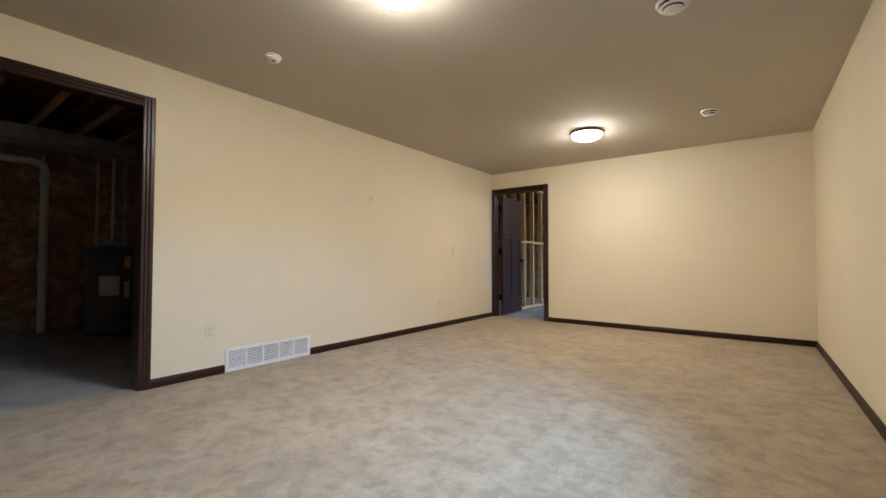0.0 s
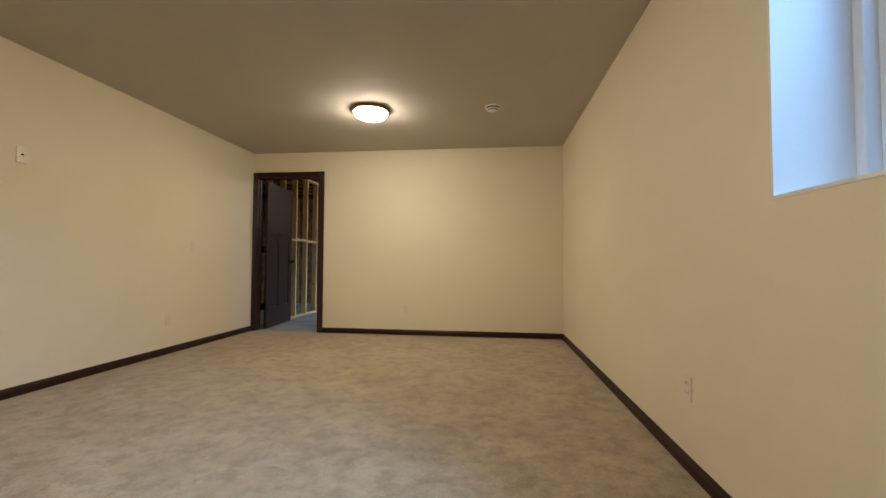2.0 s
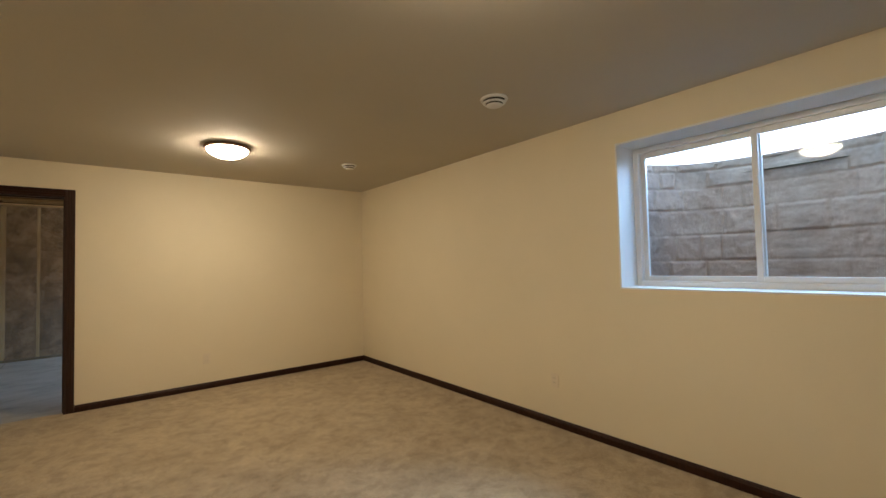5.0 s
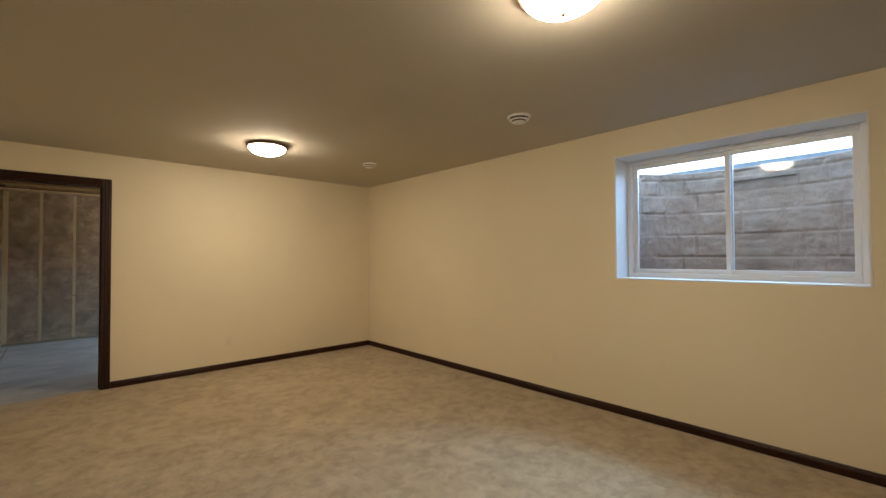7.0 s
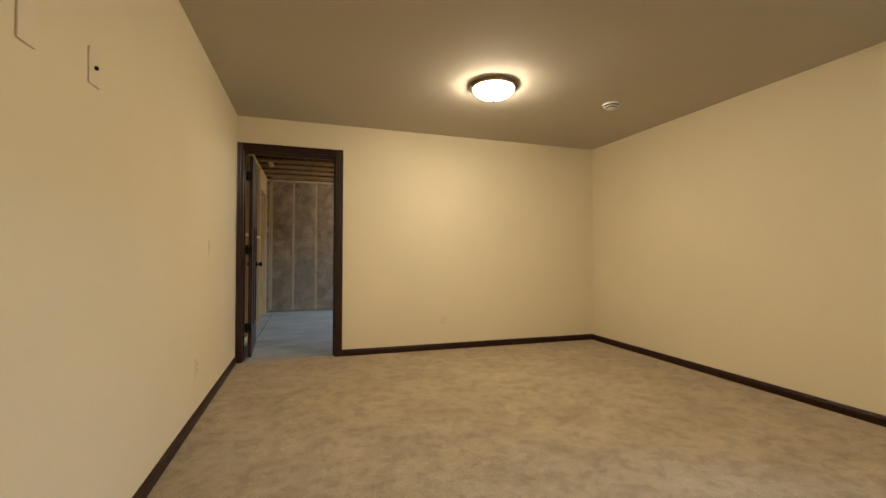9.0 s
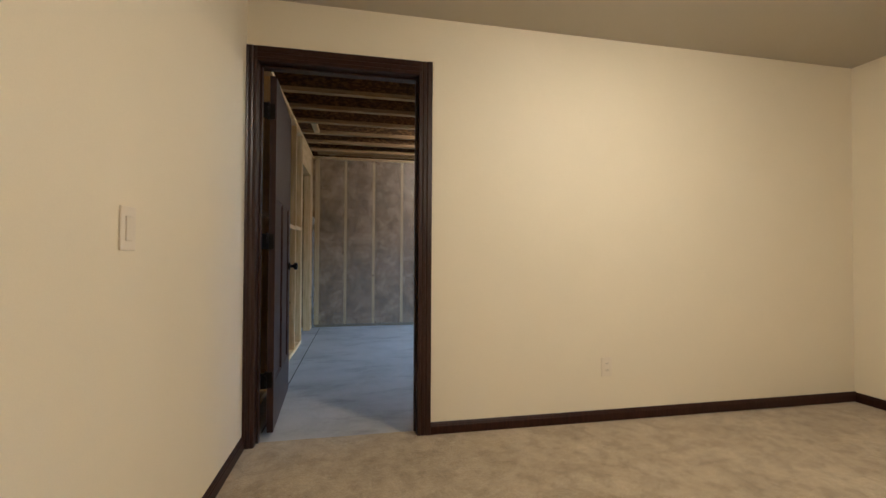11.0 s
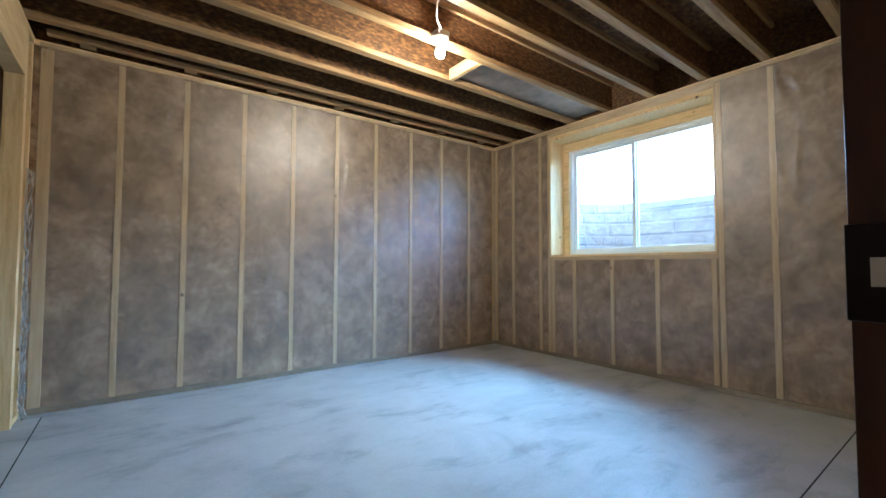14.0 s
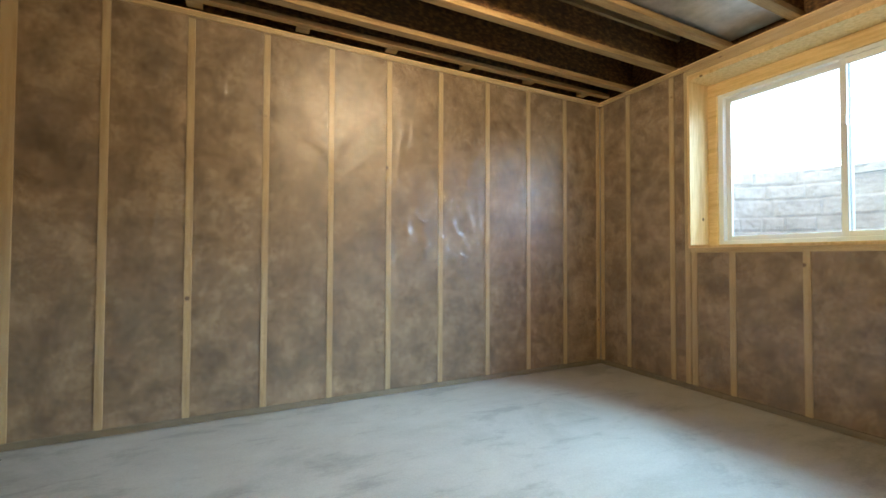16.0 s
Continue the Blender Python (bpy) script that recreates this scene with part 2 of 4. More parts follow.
def sheet_material():
    """Clear polythene: mostly see-through, with a satin shine."""
    m = bpy.data.materials.new("polythene")
    m.use_nodes = True
    nt = m.node_tree
    nt.nodes.clear()
    out = nt.nodes.new("ShaderNodeOutputMaterial")
    clear = nt.nodes.new("ShaderNodeBsdfTransparent")
    clear.inputs[0].default_value = (0.93, 0.93, 0.93, 1)
    gloss = nt.nodes.new("ShaderNodeBsdfGlossy")
    gloss.inputs["Roughness"].default_value = 0.40
    haze = nt.nodes.new("ShaderNodeBsdfDiffuse")
    haze.inputs[0].default_value = (0.75, 0.74, 0.72, 1)
    v = coords(nt)
    crease = noise_tex(nt, v, 7.0, 6.0, 0.6, 1.6)
    bump = nt.nodes.new("ShaderNodeBump")
    bump.inputs["Strength"].default_value, bump.inputs["Distance"].default_value = 0.4, 0.02
    nt.links.new(crease, bump.inputs["Height"])
    nt.links.new(bump.outputs[0], gloss.inputs["Normal"])
    gloss_part = facing_gloss(nt, 0.7, 0.16)
    a = nt.nodes.new("ShaderNodeMixShader")
    a.inputs[0].default_value = 0.07
    nt.links.new(clear.outputs[0], a.inputs[1])
    nt.links.new(haze.outputs[0], a.inputs[2])
    c = nt.nodes.new("ShaderNodeMixShader")
    nt.links.new(gloss_part, c.inputs[0])
    nt.links.new(a.outputs[0], c.inputs[1])
    nt.links.new(gloss.outputs[0], c.inputs[2])
    nt.links.new(c.outputs[0], out.inputs[0])
    return m


def glass_material(name, dust_glare):
    """Clear pane, with a share of pale translucence standing in for outside glare."""
    m = bpy.data.materials.new(name)
    m.use_nodes = True
    nt = m.node_tree
    nt.nodes.clear()
    out = nt.nodes.new("ShaderNodeOutputMaterial")
    clear = nt.nodes.new("ShaderNodeBsdfTransparent")
    clear.inputs[0].default_value = (0.93, 0.96, 0.97, 1)
    glare_veil = nt.nodes.new("ShaderNodeBsdfTranslucent")
    glare_veil.inputs[0].default_value = (0.85, 0.86, 0.86, 1)
    a = nt.nodes.new("ShaderNodeMixShader")
    a.inputs[0].default_value = dust_glare
    nt.links.new(clear.outputs[0], a.inputs[1])
    nt.links.new(glare_veil.outputs[0], a.inputs[2])
    gloss = nt.nodes.new("ShaderNodeBsdfGlossy")
    gloss.inputs["Roughness"].default_value = 0.0
    c = nt.nodes.new("ShaderNodeMixShader")
    nt.links.new(facing_gloss(nt, 0.9, 0.015), c.inputs[0])
    nt.links.new(a.outputs[0], c.inputs[1])
    nt.links.new(gloss.outputs[0], c.inputs[2])
    nt.links.new(c.outputs[0], out.inputs[0])
    return m


def glow_material(name, colour, strength):
    m, nt, b = material(name, (0.85, 0.83, 0.78), 0.35)
    b.inputs["Emission Color"].default_value = (*colour, 1)
    b.inputs["Emission Strength"].default_value = strength
    return m


CARPET, SHEET, BATT, CONCRETE = carpet_material(), sheet_material(), kraft_material(), concrete_material()
# the second glass carries a little painted-in glare from outdoors
GLASS, GLARE_GLASS = glass_material("window_glass", 0.0), glass_material("glare_glass", 0.03)
DOME = glow_material("lit_dome_glass", LAMP_WARM, DOME_STRENGTH)
BULB = glow_material("lit_bulb", LAMP_WARM, BULB_STRENGTH)


# ---- mesh tools ----
def mesh_object(name, verts, faces, mat, parent=None, smooth=False):
    me = bpy.data.meshes.new(name)
    me.from_pydata(verts, [], faces)
    me.update()
    me.materials.append(mat)
    if smooth:
        for p in me.polygons:
            p.use_smooth = True
    ob = new(name, me)
    ob.parent = parent
    return ob


CUBE_FACES = ((0, 2, 3, 1), (4, 5, 7, 6), (0, 1, 5, 4), (2, 6, 7, 3), (0, 4, 6, 2), (1, 3, 7, 5))


def boxes(name, spans, mat, parent=None, bevel=0.0):
    """One mesh of boxes, each given as (x0, x1, y0, y1, z0, z1)."""
    verts, faces = [], []
    for x0, x1, y0, y1, z0, z1 in spans:
        n = len(verts)
        verts += [(x, y, z) for x in (x0, x1) for y in (y0, y1) for z in (z0, z1)]
        faces += [tuple(n + i for i in f) for f in CUBE_FACES]
    me = bpy.data.meshes.new(name)
    me.from_pydata(verts, [], faces)
    bm = bmesh.new()
    bm.from_mesh(me)
    bmesh.ops.recalc_face_normals(bm, faces=bm.faces)
    if bevel:
        bmesh.ops.bevel(bm, geom=bm.edges[:], offset=bevel, segments=2, affect="EDGES", profile=0.5)
    bm.to_mesh(me)
    bm.free()
    me.materials.append(mat)
    ob = new(name, me)
    ob.parent = parent
    return ob


def lathe(name, rings, mat, parent=None, steps=40, cap=True):
    """A turned body round the z axis from (radius, z) pairs."""
    verts, faces = [], []
    for r, z in rings:
        verts += [(r * math.cos(2 * math.pi * i / steps), r * math.sin(2 * math.pi * i / steps), z) for i in range(steps)]
    for k in range(len(rings) - 1):
        for i in range(steps):
            j = (i + 1) % steps
            faces.append((k * steps + i, k * steps + j, (k + 1) * steps + j, (k + 1) * steps + i))
    if cap:
        faces.append(tuple(range(steps))[::-1])
        faces.append(tuple((len(rings) - 1) * steps + i for i in range(steps)))
    ob = mesh_object(name, verts, faces, mat, parent, True)
    bm = bmesh.new()
    bm.from_mesh(ob.data)
    bmesh.ops.recalc_face_normals(bm, faces=bm.faces)
    bm.to_mesh(ob.data)
    bm.free()
    return ob


def tube(name, points, radius, mat, parent=None, resolution=4):
    cu = bpy.data.curves.new(name, "CURVE")
    cu.dimensions, cu.bevel_depth, cu.bevel_resolution, cu.use_fill_caps = "3D", radius, resolution, True
    sp = cu.splines.new("POLY")
    sp.points.add(len(points) - 1)
    for p, q in zip(sp.points, points):
        p.co = (*q, 1)
    me = bpy.data.meshes.new_from_object(bpy.data.objects.new("tmp", cu))
    me.materials.clear()
    me.materials.append(mat)
    for p in me.polygons:
        p.use_smooth = True
    ob = new(name, me)
    ob.parent = parent
    return ob


def rounded(points, radius, steps=6):
    """A path with its inner corners rounded."""
    out = [points[0]]
    for a, b, c in zip(points, points[1:], points[2:]):
        a, b, c = Vector(a), Vector(b), Vector(c)
        p, q = b + (a - b).normalized() * radius, b + (c - b).normalized() * radius
        for i in range(steps + 1):
            s = i / steps
            out.append(tuple((1 - s) ** 2 * p + 2 * s * (1 - s) * b + s * s * q))
    return out + [points[-1]]


def moulding(name, profile, length, mat, m, parent):
    """A strip along local z from 0 to length, with the (x, y) profile as its section."""
    n = len(profile)
    verts = [(x, y, z) for z in (0, length) for x, y in profile]
    faces = [(i, (i + 1) % n, n + (i + 1) % n, n + i) for i in range(n)]
    faces += [tuple(range(n))[::-1], tuple(range(n, 2 * n))]
    ob = mesh_object(name, verts, faces, mat, parent)
    bm = bmesh.new()
    bm.from_mesh(ob.data)
    bmesh.ops.recalc_face_normals(bm, faces=bm.faces)
    bm.to_mesh(ob.data)
    bm.free()
    ob.matrix_local = m
    return ob


def empty(name, m=None):
    ob = new(name)
    ob.empty_display_size = 0.1
    if m is not None:
        ob.matrix_world = m
    return ob


# ---- plan ----
X0, X1 = -3.157, 0.955          # finished room, side walls
Y0, Y1 = -2.0, 5.932           # its back wall and the wall with the door
H = 2.405                      # its ceiling
FZ = -0.015                    # bare concrete
RY0, RY1 = 6.052, 9.74         # unfinished room
JZ = 2.445                     # underside of the joists
DECK = 2.745                   # underside of the floor above
UX = -7.45                     # far wall of the utility space
GX = 1.19                      # inner face of the window frames
WIN1 = (0.54, 2.07, 1.125, 2.175)
WIN2 = (7.28, 8.875, 1.05, 2.33)
DX0, DX1, DZ = -3.115, -2.214, 2.080   # doorway
OY0, OY1 = -0.75, 0.882                # wide opening in the side wall

# ---- structure ----
floor = boxes("floor_concrete", [(UX - 0.3, X0 - 0.115, Y0 - 0.2, RY1 + 0.3, -0.2, FZ), (X0 - 0.115, X1 + 0.3, Y1 + 0.02, RY1 + 0.3, -0.2, FZ), (X0 - 0.115, X1 + 0.3, Y0 - 0.2, Y1 + 0.02, -0.2, -0.07)], CONCRETE)
tagged(floor, "pale grey smooth concrete slab, dusty and stained", "floor", kind="structure")
SLOPE = 0.003                 # the carpeted floor falls a little towards the outer wall
carpet = boxes("floor_carpet", [(X0, X1, Y0, Y1, -0.069, 0.0), (DX0 + 0.004, DX1 - 0.004, Y1, 5.99, FZ - 0.05, 0.0), (X0 - 0.115, X0, OY0, OY1, -0.069, 0.0)], CARPET)
for v in carpet.data.vertices:
    v.co.z -= SLOPE * max(0.0, v.co.x - X0)
tagged(carpet, "beige cut-pile carpet, mottled by footmarks", "carpet", kind="structure")
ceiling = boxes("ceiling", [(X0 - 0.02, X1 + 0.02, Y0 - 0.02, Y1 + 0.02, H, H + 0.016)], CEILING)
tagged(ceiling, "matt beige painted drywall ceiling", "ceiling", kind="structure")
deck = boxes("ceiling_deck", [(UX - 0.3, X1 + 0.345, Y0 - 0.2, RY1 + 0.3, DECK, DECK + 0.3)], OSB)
tagged(deck, "bare strand board floor deck seen from below", "ceiling", kind="structure")


def wall_across_y(name, x0, x1, y0, y1, z1, hole, mat, z0=FZ):
    """A wall along y with one hole (y0, y1, z0, z1)."""
    a, b, c, d = hole
    spans = [(x0, x1, y0, a, z0, z1), (x0, x1, b, y1, z0, z1), (x0, x1, a, b, d, z1)]
    if c > z0:
        spans.append((x0, x1, a, b, z0, c))
    return boxes(name, spans, mat)


wall_e = wall_across_y("wall_east", X1, X1 + 0.30, Y0, Y1, DECK, WIN1, WALL)
tagged(wall_e, "cream painted drywall wall with a high window", "wall", kind="structure")
wall_w = wall_across_y("wall_west", X0 - 0.115, X0, Y0, Y1, H + 0.2, (OY0, OY1, FZ, DZ), WALL)
tagged(wall_w, "cream painted drywall wall with a wide cased opening", "wall", kind="structure")
wall_n = boxes("wall_north", [(X0 - 0.115, DX0, Y1, RY0, FZ, JZ), (DX1, X1 + 0.3, Y1, RY0, FZ, JZ), (DX0, DX1, Y1, RY0, DZ, JZ)], WALL)
tagged(wall_n, "cream painted drywall wall with a doorway", "wall", kind="structure")
wall_s = boxes("wall_south", [(UX, X1 + 0.3, Y0 - 0.12, Y0, FZ, DECK)], WALL)
tagged(wall_s, "cream painted drywall end wall", "wall", kind="structure")
outer = boxes("wall_foundation", [
    (X1 + 0.302, X1 + 0.345, Y0 - 0.2, WIN1[0], -0.2, 5.6), (X1 + 0.302, X1 + 0.345, WIN1[1], WIN2[0], -0.2, 5.6),
    (X1 + 0.302, X1 + 0.345, WIN2[1], RY1 + 0.3, -0.2, 5.6),
    (X1 + 0.302, X1 + 0.345, WIN1[0], WIN1[1], -0.2, WIN1[2]), (X1 + 0.302, X1 + 0.345, WIN1[0], WIN1[1], WIN1[3], 5.6),
    (X1 + 0.302, X1 + 0.345, WIN2[0], WIN2[1], -0.2, WIN2[2]), (X1 + 0.302, X1 + 0.345, WIN2[0], WIN2[1], WIN2[3], 5.6),
    (UX - 0.3, X1 + 0.345, RY1 + 0.17, RY1 + 0.3, -0.2, DECK), (UX - 0.3, UX - 0.17, Y0 - 0.2, RY1 + 0.17, -0.2, DECK)], FOUNDATION)
tagged(outer, "grey concrete foundation wall behind the framing", "wall", kind="structure")
# white returns round the high window
a, b, c, d = WIN1
reveal = boxes("trim_reveal", [(X1 - 0.003, GX + 0.02, a, a + 0.012, c, d), (X1 - 0.003, GX + 0.02, b - 0.012, b, c, d),
                               (X1 - 0.003, GX + 0.02, a + 0.012, b - 0.012, c, c + 0.012), (X1 - 0.003, GX + 0.02, a + 0.012, b - 0.012, d - 0.012, d)], REVEAL)
tagged(reveal, "white painted window returns", "window trim", kind="structure")

# baseboards and casings, with a stepped section
BASE = [(0, 0), (0.014, 0), (0.014, 0.046), (0.011, 0.051), (0.011, 0.056), (0.007, 0.063), (0.004, 0.067), (0, 0.067)]
CASE = [(0, 0), (0.010, 0), (0.012, 0.004), (0.012, 0.016), (0.009, 0.019), (0.012, 0.024), (0.015, 0.028), (0.015, 0.040), (0.012, 0.043),
        (0.015, 0.048), (0.018, 0.052), (0.018, 0.072), (0.015, 0.076), (0, 0.076)]


def strip(name, profile, start, out, up, along, length, mat, parent):
    """A moulding from start: its section's first axis points out of the wall, its second runs up or across."""
    m = Matrix.Identity(4)
    for i, v in enumerate((out, up, along)):
        for k in range(3):
            m[k][i] = v[k]
    m.translation = Vector(start)
    return moulding(name, profile, length, mat, m, parent)


bb = empty("baseboard")
tagged(bb, "dark stained wooden baseboard", "baseboard", kind="structure")
strip("board", BASE, (X0, OY1 + 0.063, 0), (1, 0, 0), (0, 0, 1), (0, 1, 0), 1.478 - OY1 - 0.063, TRIM_Y, bb)
strip("board", BASE, (X0, 2.312, 0), (1, 0, 0), (0, 0, 1), (0, 1, 0), Y1 - 2.312 - 0.019, TRIM_Y, bb)
strip("board", BASE, (X0, Y0, 0), (1, 0, 0), (0, 0, 1), (0, 1, 0), OY0 - 0.077 - Y0, TRIM_Y, bb)
strip("board", BASE, (DX1 + 0.063, Y1, -SLOPE * (DX1 + 0.063 - X0)), (0, -1, 0), (0, 0, 1), Vector((1, 0, -SLOPE)).normalized(), X1 - DX1 - 0.063, TRIM_Y, bb)
strip("board", BASE, (X1, Y0, -SLOPE * (X1 - X0)), (-1, 0, 0), (0, 0, 1), (0, 1, 0), Y1 - Y0 - 0.015, TRIM_Y, bb)
strip("board", BASE, (X0, Y0, 0), (0, 1, 0), (0, 0, 1), Vector((1, 0, -SLOPE)).normalized(), X1 - X0, TRIM_Y, bb)

door_casing = empty("trim_doorway")
tagged(door_casing, "dark stained fluted door casing and jamb", "door frame", kind="structure")
R = 0.014
strip("casing", CASE, (DX1 - R, Y1, -0.012), (0, -1, 0), (1, 0, 0), (0, 0, 1), DZ - R + 0.088, TRIM, door_casing)
left_case = [(p, min(q, 0.055)) for p, q in CASE]
strip("casing", left_case, (DX0 + R, Y1, 0), (0, -1, 0), (-1, 0, 0), (0, 0, 1), DZ - R + 0.076, TRIM, door_casing)
strip("casing", CASE, (DX0 + R, Y1, DZ - R), (0, -1, 0), (0, 0, 1), (1, 0, 0), DX1 - DX0 - 2 * R, TRIM_Y, door_casing)
boxes("jamb", [(DX0 - 0.002, DX0 + 0.016, Y1 - 0.004, RY0 + 0.006, 0, DZ), (DX1 - 0.016, DX1 + 0.002, Y1 - 0.004, RY0 + 0.006, 0, DZ),
               (DX0 + 0.016, DX1 - 0.016, Y1 - 0.004, RY0 + 0.006, DZ - 0.016, DZ + 0.002)], TRIM, door_casing, 0.001)
boxes("stop", [(DX0 + 0.016, DX0 + 0.028, 5.975, 6.008, 0, DZ - 0.016), (DX1 - 0.028, DX1 - 0.016, 5.975, 6.008, 0, DZ - 0.016),
               (DX0 + 0.028, DX1 - 0.028, 5.975, 6.008, DZ - 0.028, DZ - 0.016)], TRIM, door_casing, 0.002)
strike = boxes("strike_plate", [(DX1 - 0.019, DX1 - 0.0155, 6.014, 6.060, 0.905, 0.98)], BLACK_METAL, door_casing, 0.0014)
strike["label"] = "black metal strike plate"
boxes("strike_hole", [(DX1 - 0.0195, DX1 - 0.0165, 6.036, 6.046, 0.932, 0.954)], GALVANISED, door_casing)

opening_casing = empty("trim_opening")
tagged(opening_casing, "dark stained casing round a wide opening", "door frame", kind="structure")
strip("casing", CASE, (X0, OY1 - R, 0), (1, 0, 0), (0, 1, 0), (0, 0, 1), DZ - R + 0.076, TRIM, opening_casing)
strip("casing", CASE, (X0, OY0 + R, 0), (1, 0, 0), (0, -1, 0), (0, 0, 1), DZ - R + 0.076, TRIM, opening_casing)
strip("casing", CASE, (X0, OY0 + R, DZ - R), (1, 0, 0), (0, 0, 1), (0, 1, 0), OY1 - OY0 - 2 * R, TRIM_Y, opening_casing)
boxes("jamb", [(X0 - 0.12, X0 + 0.004, OY0 - 0.002, OY0 + 0.016, 0, DZ), (X0 - 0.12, X0 + 0.004, OY1 - 0.016, OY1 + 0.002, 0, DZ),
               (X0 - 0.12, X0 + 0.004, OY0 + 0.016, OY1 - 0.016, DZ - 0.016, DZ + 0.002)], TRIM, opening_casing, 0.001)


# ---- framed and insulated walls of the unfinished room ----
def bulging_batt(name, width, height, mat, parent, seed):
    """An insulation batt, fuller in its middle, lumpy; in its own x (width) and z, facing -y."""
    nx, nz = 10, 44
    verts = []
    for j in range(nz + 1):
        for i in range(nx + 1):
            u, w = i / nx, j / nz
            full = 0.013 * (math.sin(math.pi * u) ** 0.5) * min(1, 8 * w, 8 * (1 - w))
            lump = 0.007 * noise.noise((u * 2.0 + seed * 3.1, 0.3, w * 9 + seed * 7.7))
            verts.append(((u - 0.5) * width, -full - lump * math.sin(math.pi * u), w * height))
    faces = [(j * (nx + 1) + i, j * (nx + 1) + i + 1, (j + 1) * (nx + 1) + i + 1, (j + 1) * (nx + 1) + i) for j in range(nz) for i in range(nx)]
    return mesh_object(name, verts, faces, mat, parent, True)


def stud_mesh(name, height, mat, width=0.038, depth=0.089):
    ob = boxes(name, [(-width / 2, width / 2, 0, depth, 0, height)], mat, None, 0.0025)
    me = ob.data
    bpy.data.objects.remove(ob)
    return me


FULL = stud_mesh("stud", 2.363, PINE)


def framed_wall(name, label, studs, face, ends, top=JZ):
    """Bottom and top plates, studs and batts of a wall. face(u) maps a place along the wall to a pose whose -y faces the room."""
    w = empty(name)
    tagged(w, label, "wall", kind="structure")
    length = abs(ends[1] - ends[0])
    for z in (FZ, top - 0.043):
        p = boxes("plate", [(0, length, 0, 0.089, 0, 0.038)], DIM_PLATE if z < 1 else PINE_Y, w, 0.002)
        p.matrix_local = face(ends[0]) @ pose(0, 0, z + 0.001)
    for u in studs:
        s = new("stud", FULL)
        s.parent = w
        s.matrix_local = face(u) @ pose(0, 0, FZ + 0.040)
    return w


def batts(w, gaps, face, z0, z1):
    for k, (u0, u1) in enumerate(gaps):
        b = bulging_batt("batt", u1 - u0, z1 - z0, BATT, w, k + u0)
        b.matrix_local = face((u0 + u1) / 2) @ pose(0, 0.010, z0)


def north(u):
    return pose(u, RY1, 0)


def east(u):
    return pose(X1, u, 0, 0, 0, -90)


FAR = [-3.175, -2.767, -2.362, -1.948, -1.540, -1.128, -0.712, -0.290, 0.122, 0.528, 0.933]
wall_far = framed_wall("wall_far", "insulated stud wall behind clear plastic sheeting", FAR, north, (-3.23, X1))
batts(wall_far, [(p + 0.019, q - 0.019) for p, q in zip(FAR, FAR[1:])], north, FZ + 0.04, JZ - 0.043)

SIDE = [6.10, 6.508, 6.914, 7.248, 8.895, 9.018, 9.427, 9.715]
wall_side = framed_wall("wall_window_side", "insulated stud wall with a window, behind plastic sheeting", SIDE, east, (RY1, RY0))
gaps = [(p + 0.019, q - 0.019) for p, q in zip(SIDE, SIDE[1:]) if q - p > 0.06 and not 7.2 < p < 7.3]
batts(wall_side, gaps, east, FZ + 0.04, JZ - 0.043)
CRIPPLE = stud_mesh("stud", WIN2[2] - 0.04 - FZ - 0.04, PINE)
cripples = [7.302, 7.742, 8.162, 8.580, 8.845]
for u in cripples:
    s = new("stud", CRIPPLE)
    s.parent = wall_side
    s.matrix_local = east(u) @ pose(0, 0, FZ + 0.040)
batts(wall_side, [(p + 0.019, q - 0.019) for p, q in zip(cripples, cripples[1:])], east, FZ + 0.04, WIN2[2] - 0.04)
a, b, c, d = WIN2
boxes("header", [(X1, X1 + 0.089, 7.268, 8.875, d + 0.002, JZ - 0.044)], PINE_Y, wall_side, 0.002)
boxes("sill", [(X1, X1 + 0.089, 7.268, 8.875, c - 0.040, c - 0.002)], PINE_Y, wall_side, 0.002)
boxes("lining", [(X1 - 0.004, GX + 0.005, a - 0.012, a + 0.008, c, d), (X1 - 0.004, GX + 0.005, b - 0.008, b + 0.012, c, d),
                 (X1 - 0.004, GX + 0.005, a + 0.008, b - 0.008, c - 0.002, c + 0.016), (X1 - 0.004, GX + 0.005, a + 0.008, b - 0.008, d - 0.019, d + 0.001)],
      PINE, wall_side, 0.002)
boxes("nailer", [(GX - 0.016, GX + 0.006, a + 0.009, b - 0.009, d - 0.115, d - 0.020), (GX - 0.016, GX + 0.006, b - 0.075, b - 0.009, c + 0.017, d - 0.117)],
      PINE_Y, wall_side, 0.002)

# bare partition to the utility space
PX = -3.225


def west(u):
    return pose(PX, u, 0, 0, 0, 90)


wall_part = empty("wall_partition")
tagged(wall_part, "open pine stud partition with blocking and a doorway", "wall", kind="structure")
part_studs = [6.12, 6.53, 6.94, 7.345, 7.756, 8.175, 8.585, 8.665, 9.535, 9.69]
for u in part_studs:
    s = new("stud", FULL)
    s.parent = wall_part
    s.matrix_local = west(u) @ pose(0, 0, FZ + 0.040)
boxes("plate", [(PX - 0.089, PX, RY0 + 0.002, 8.684, FZ + 0.001, FZ + 0.039), (PX - 0.089, PX, 9.516, RY1 - 0.002, FZ + 0.001, FZ + 0.039)], PINE_Y, wall_part, 0.002)
boxes("plate", [(PX - 0.089, PX, RY0 + 0.002, RY1 - 0.002, JZ - 0.041, JZ - 0.003)], PINE_Y, wall_part, 0.002)
blocks = [(p + 0.020, q - 0.020) for p, q in zip(part_studs[:6], part_studs[1:7])]
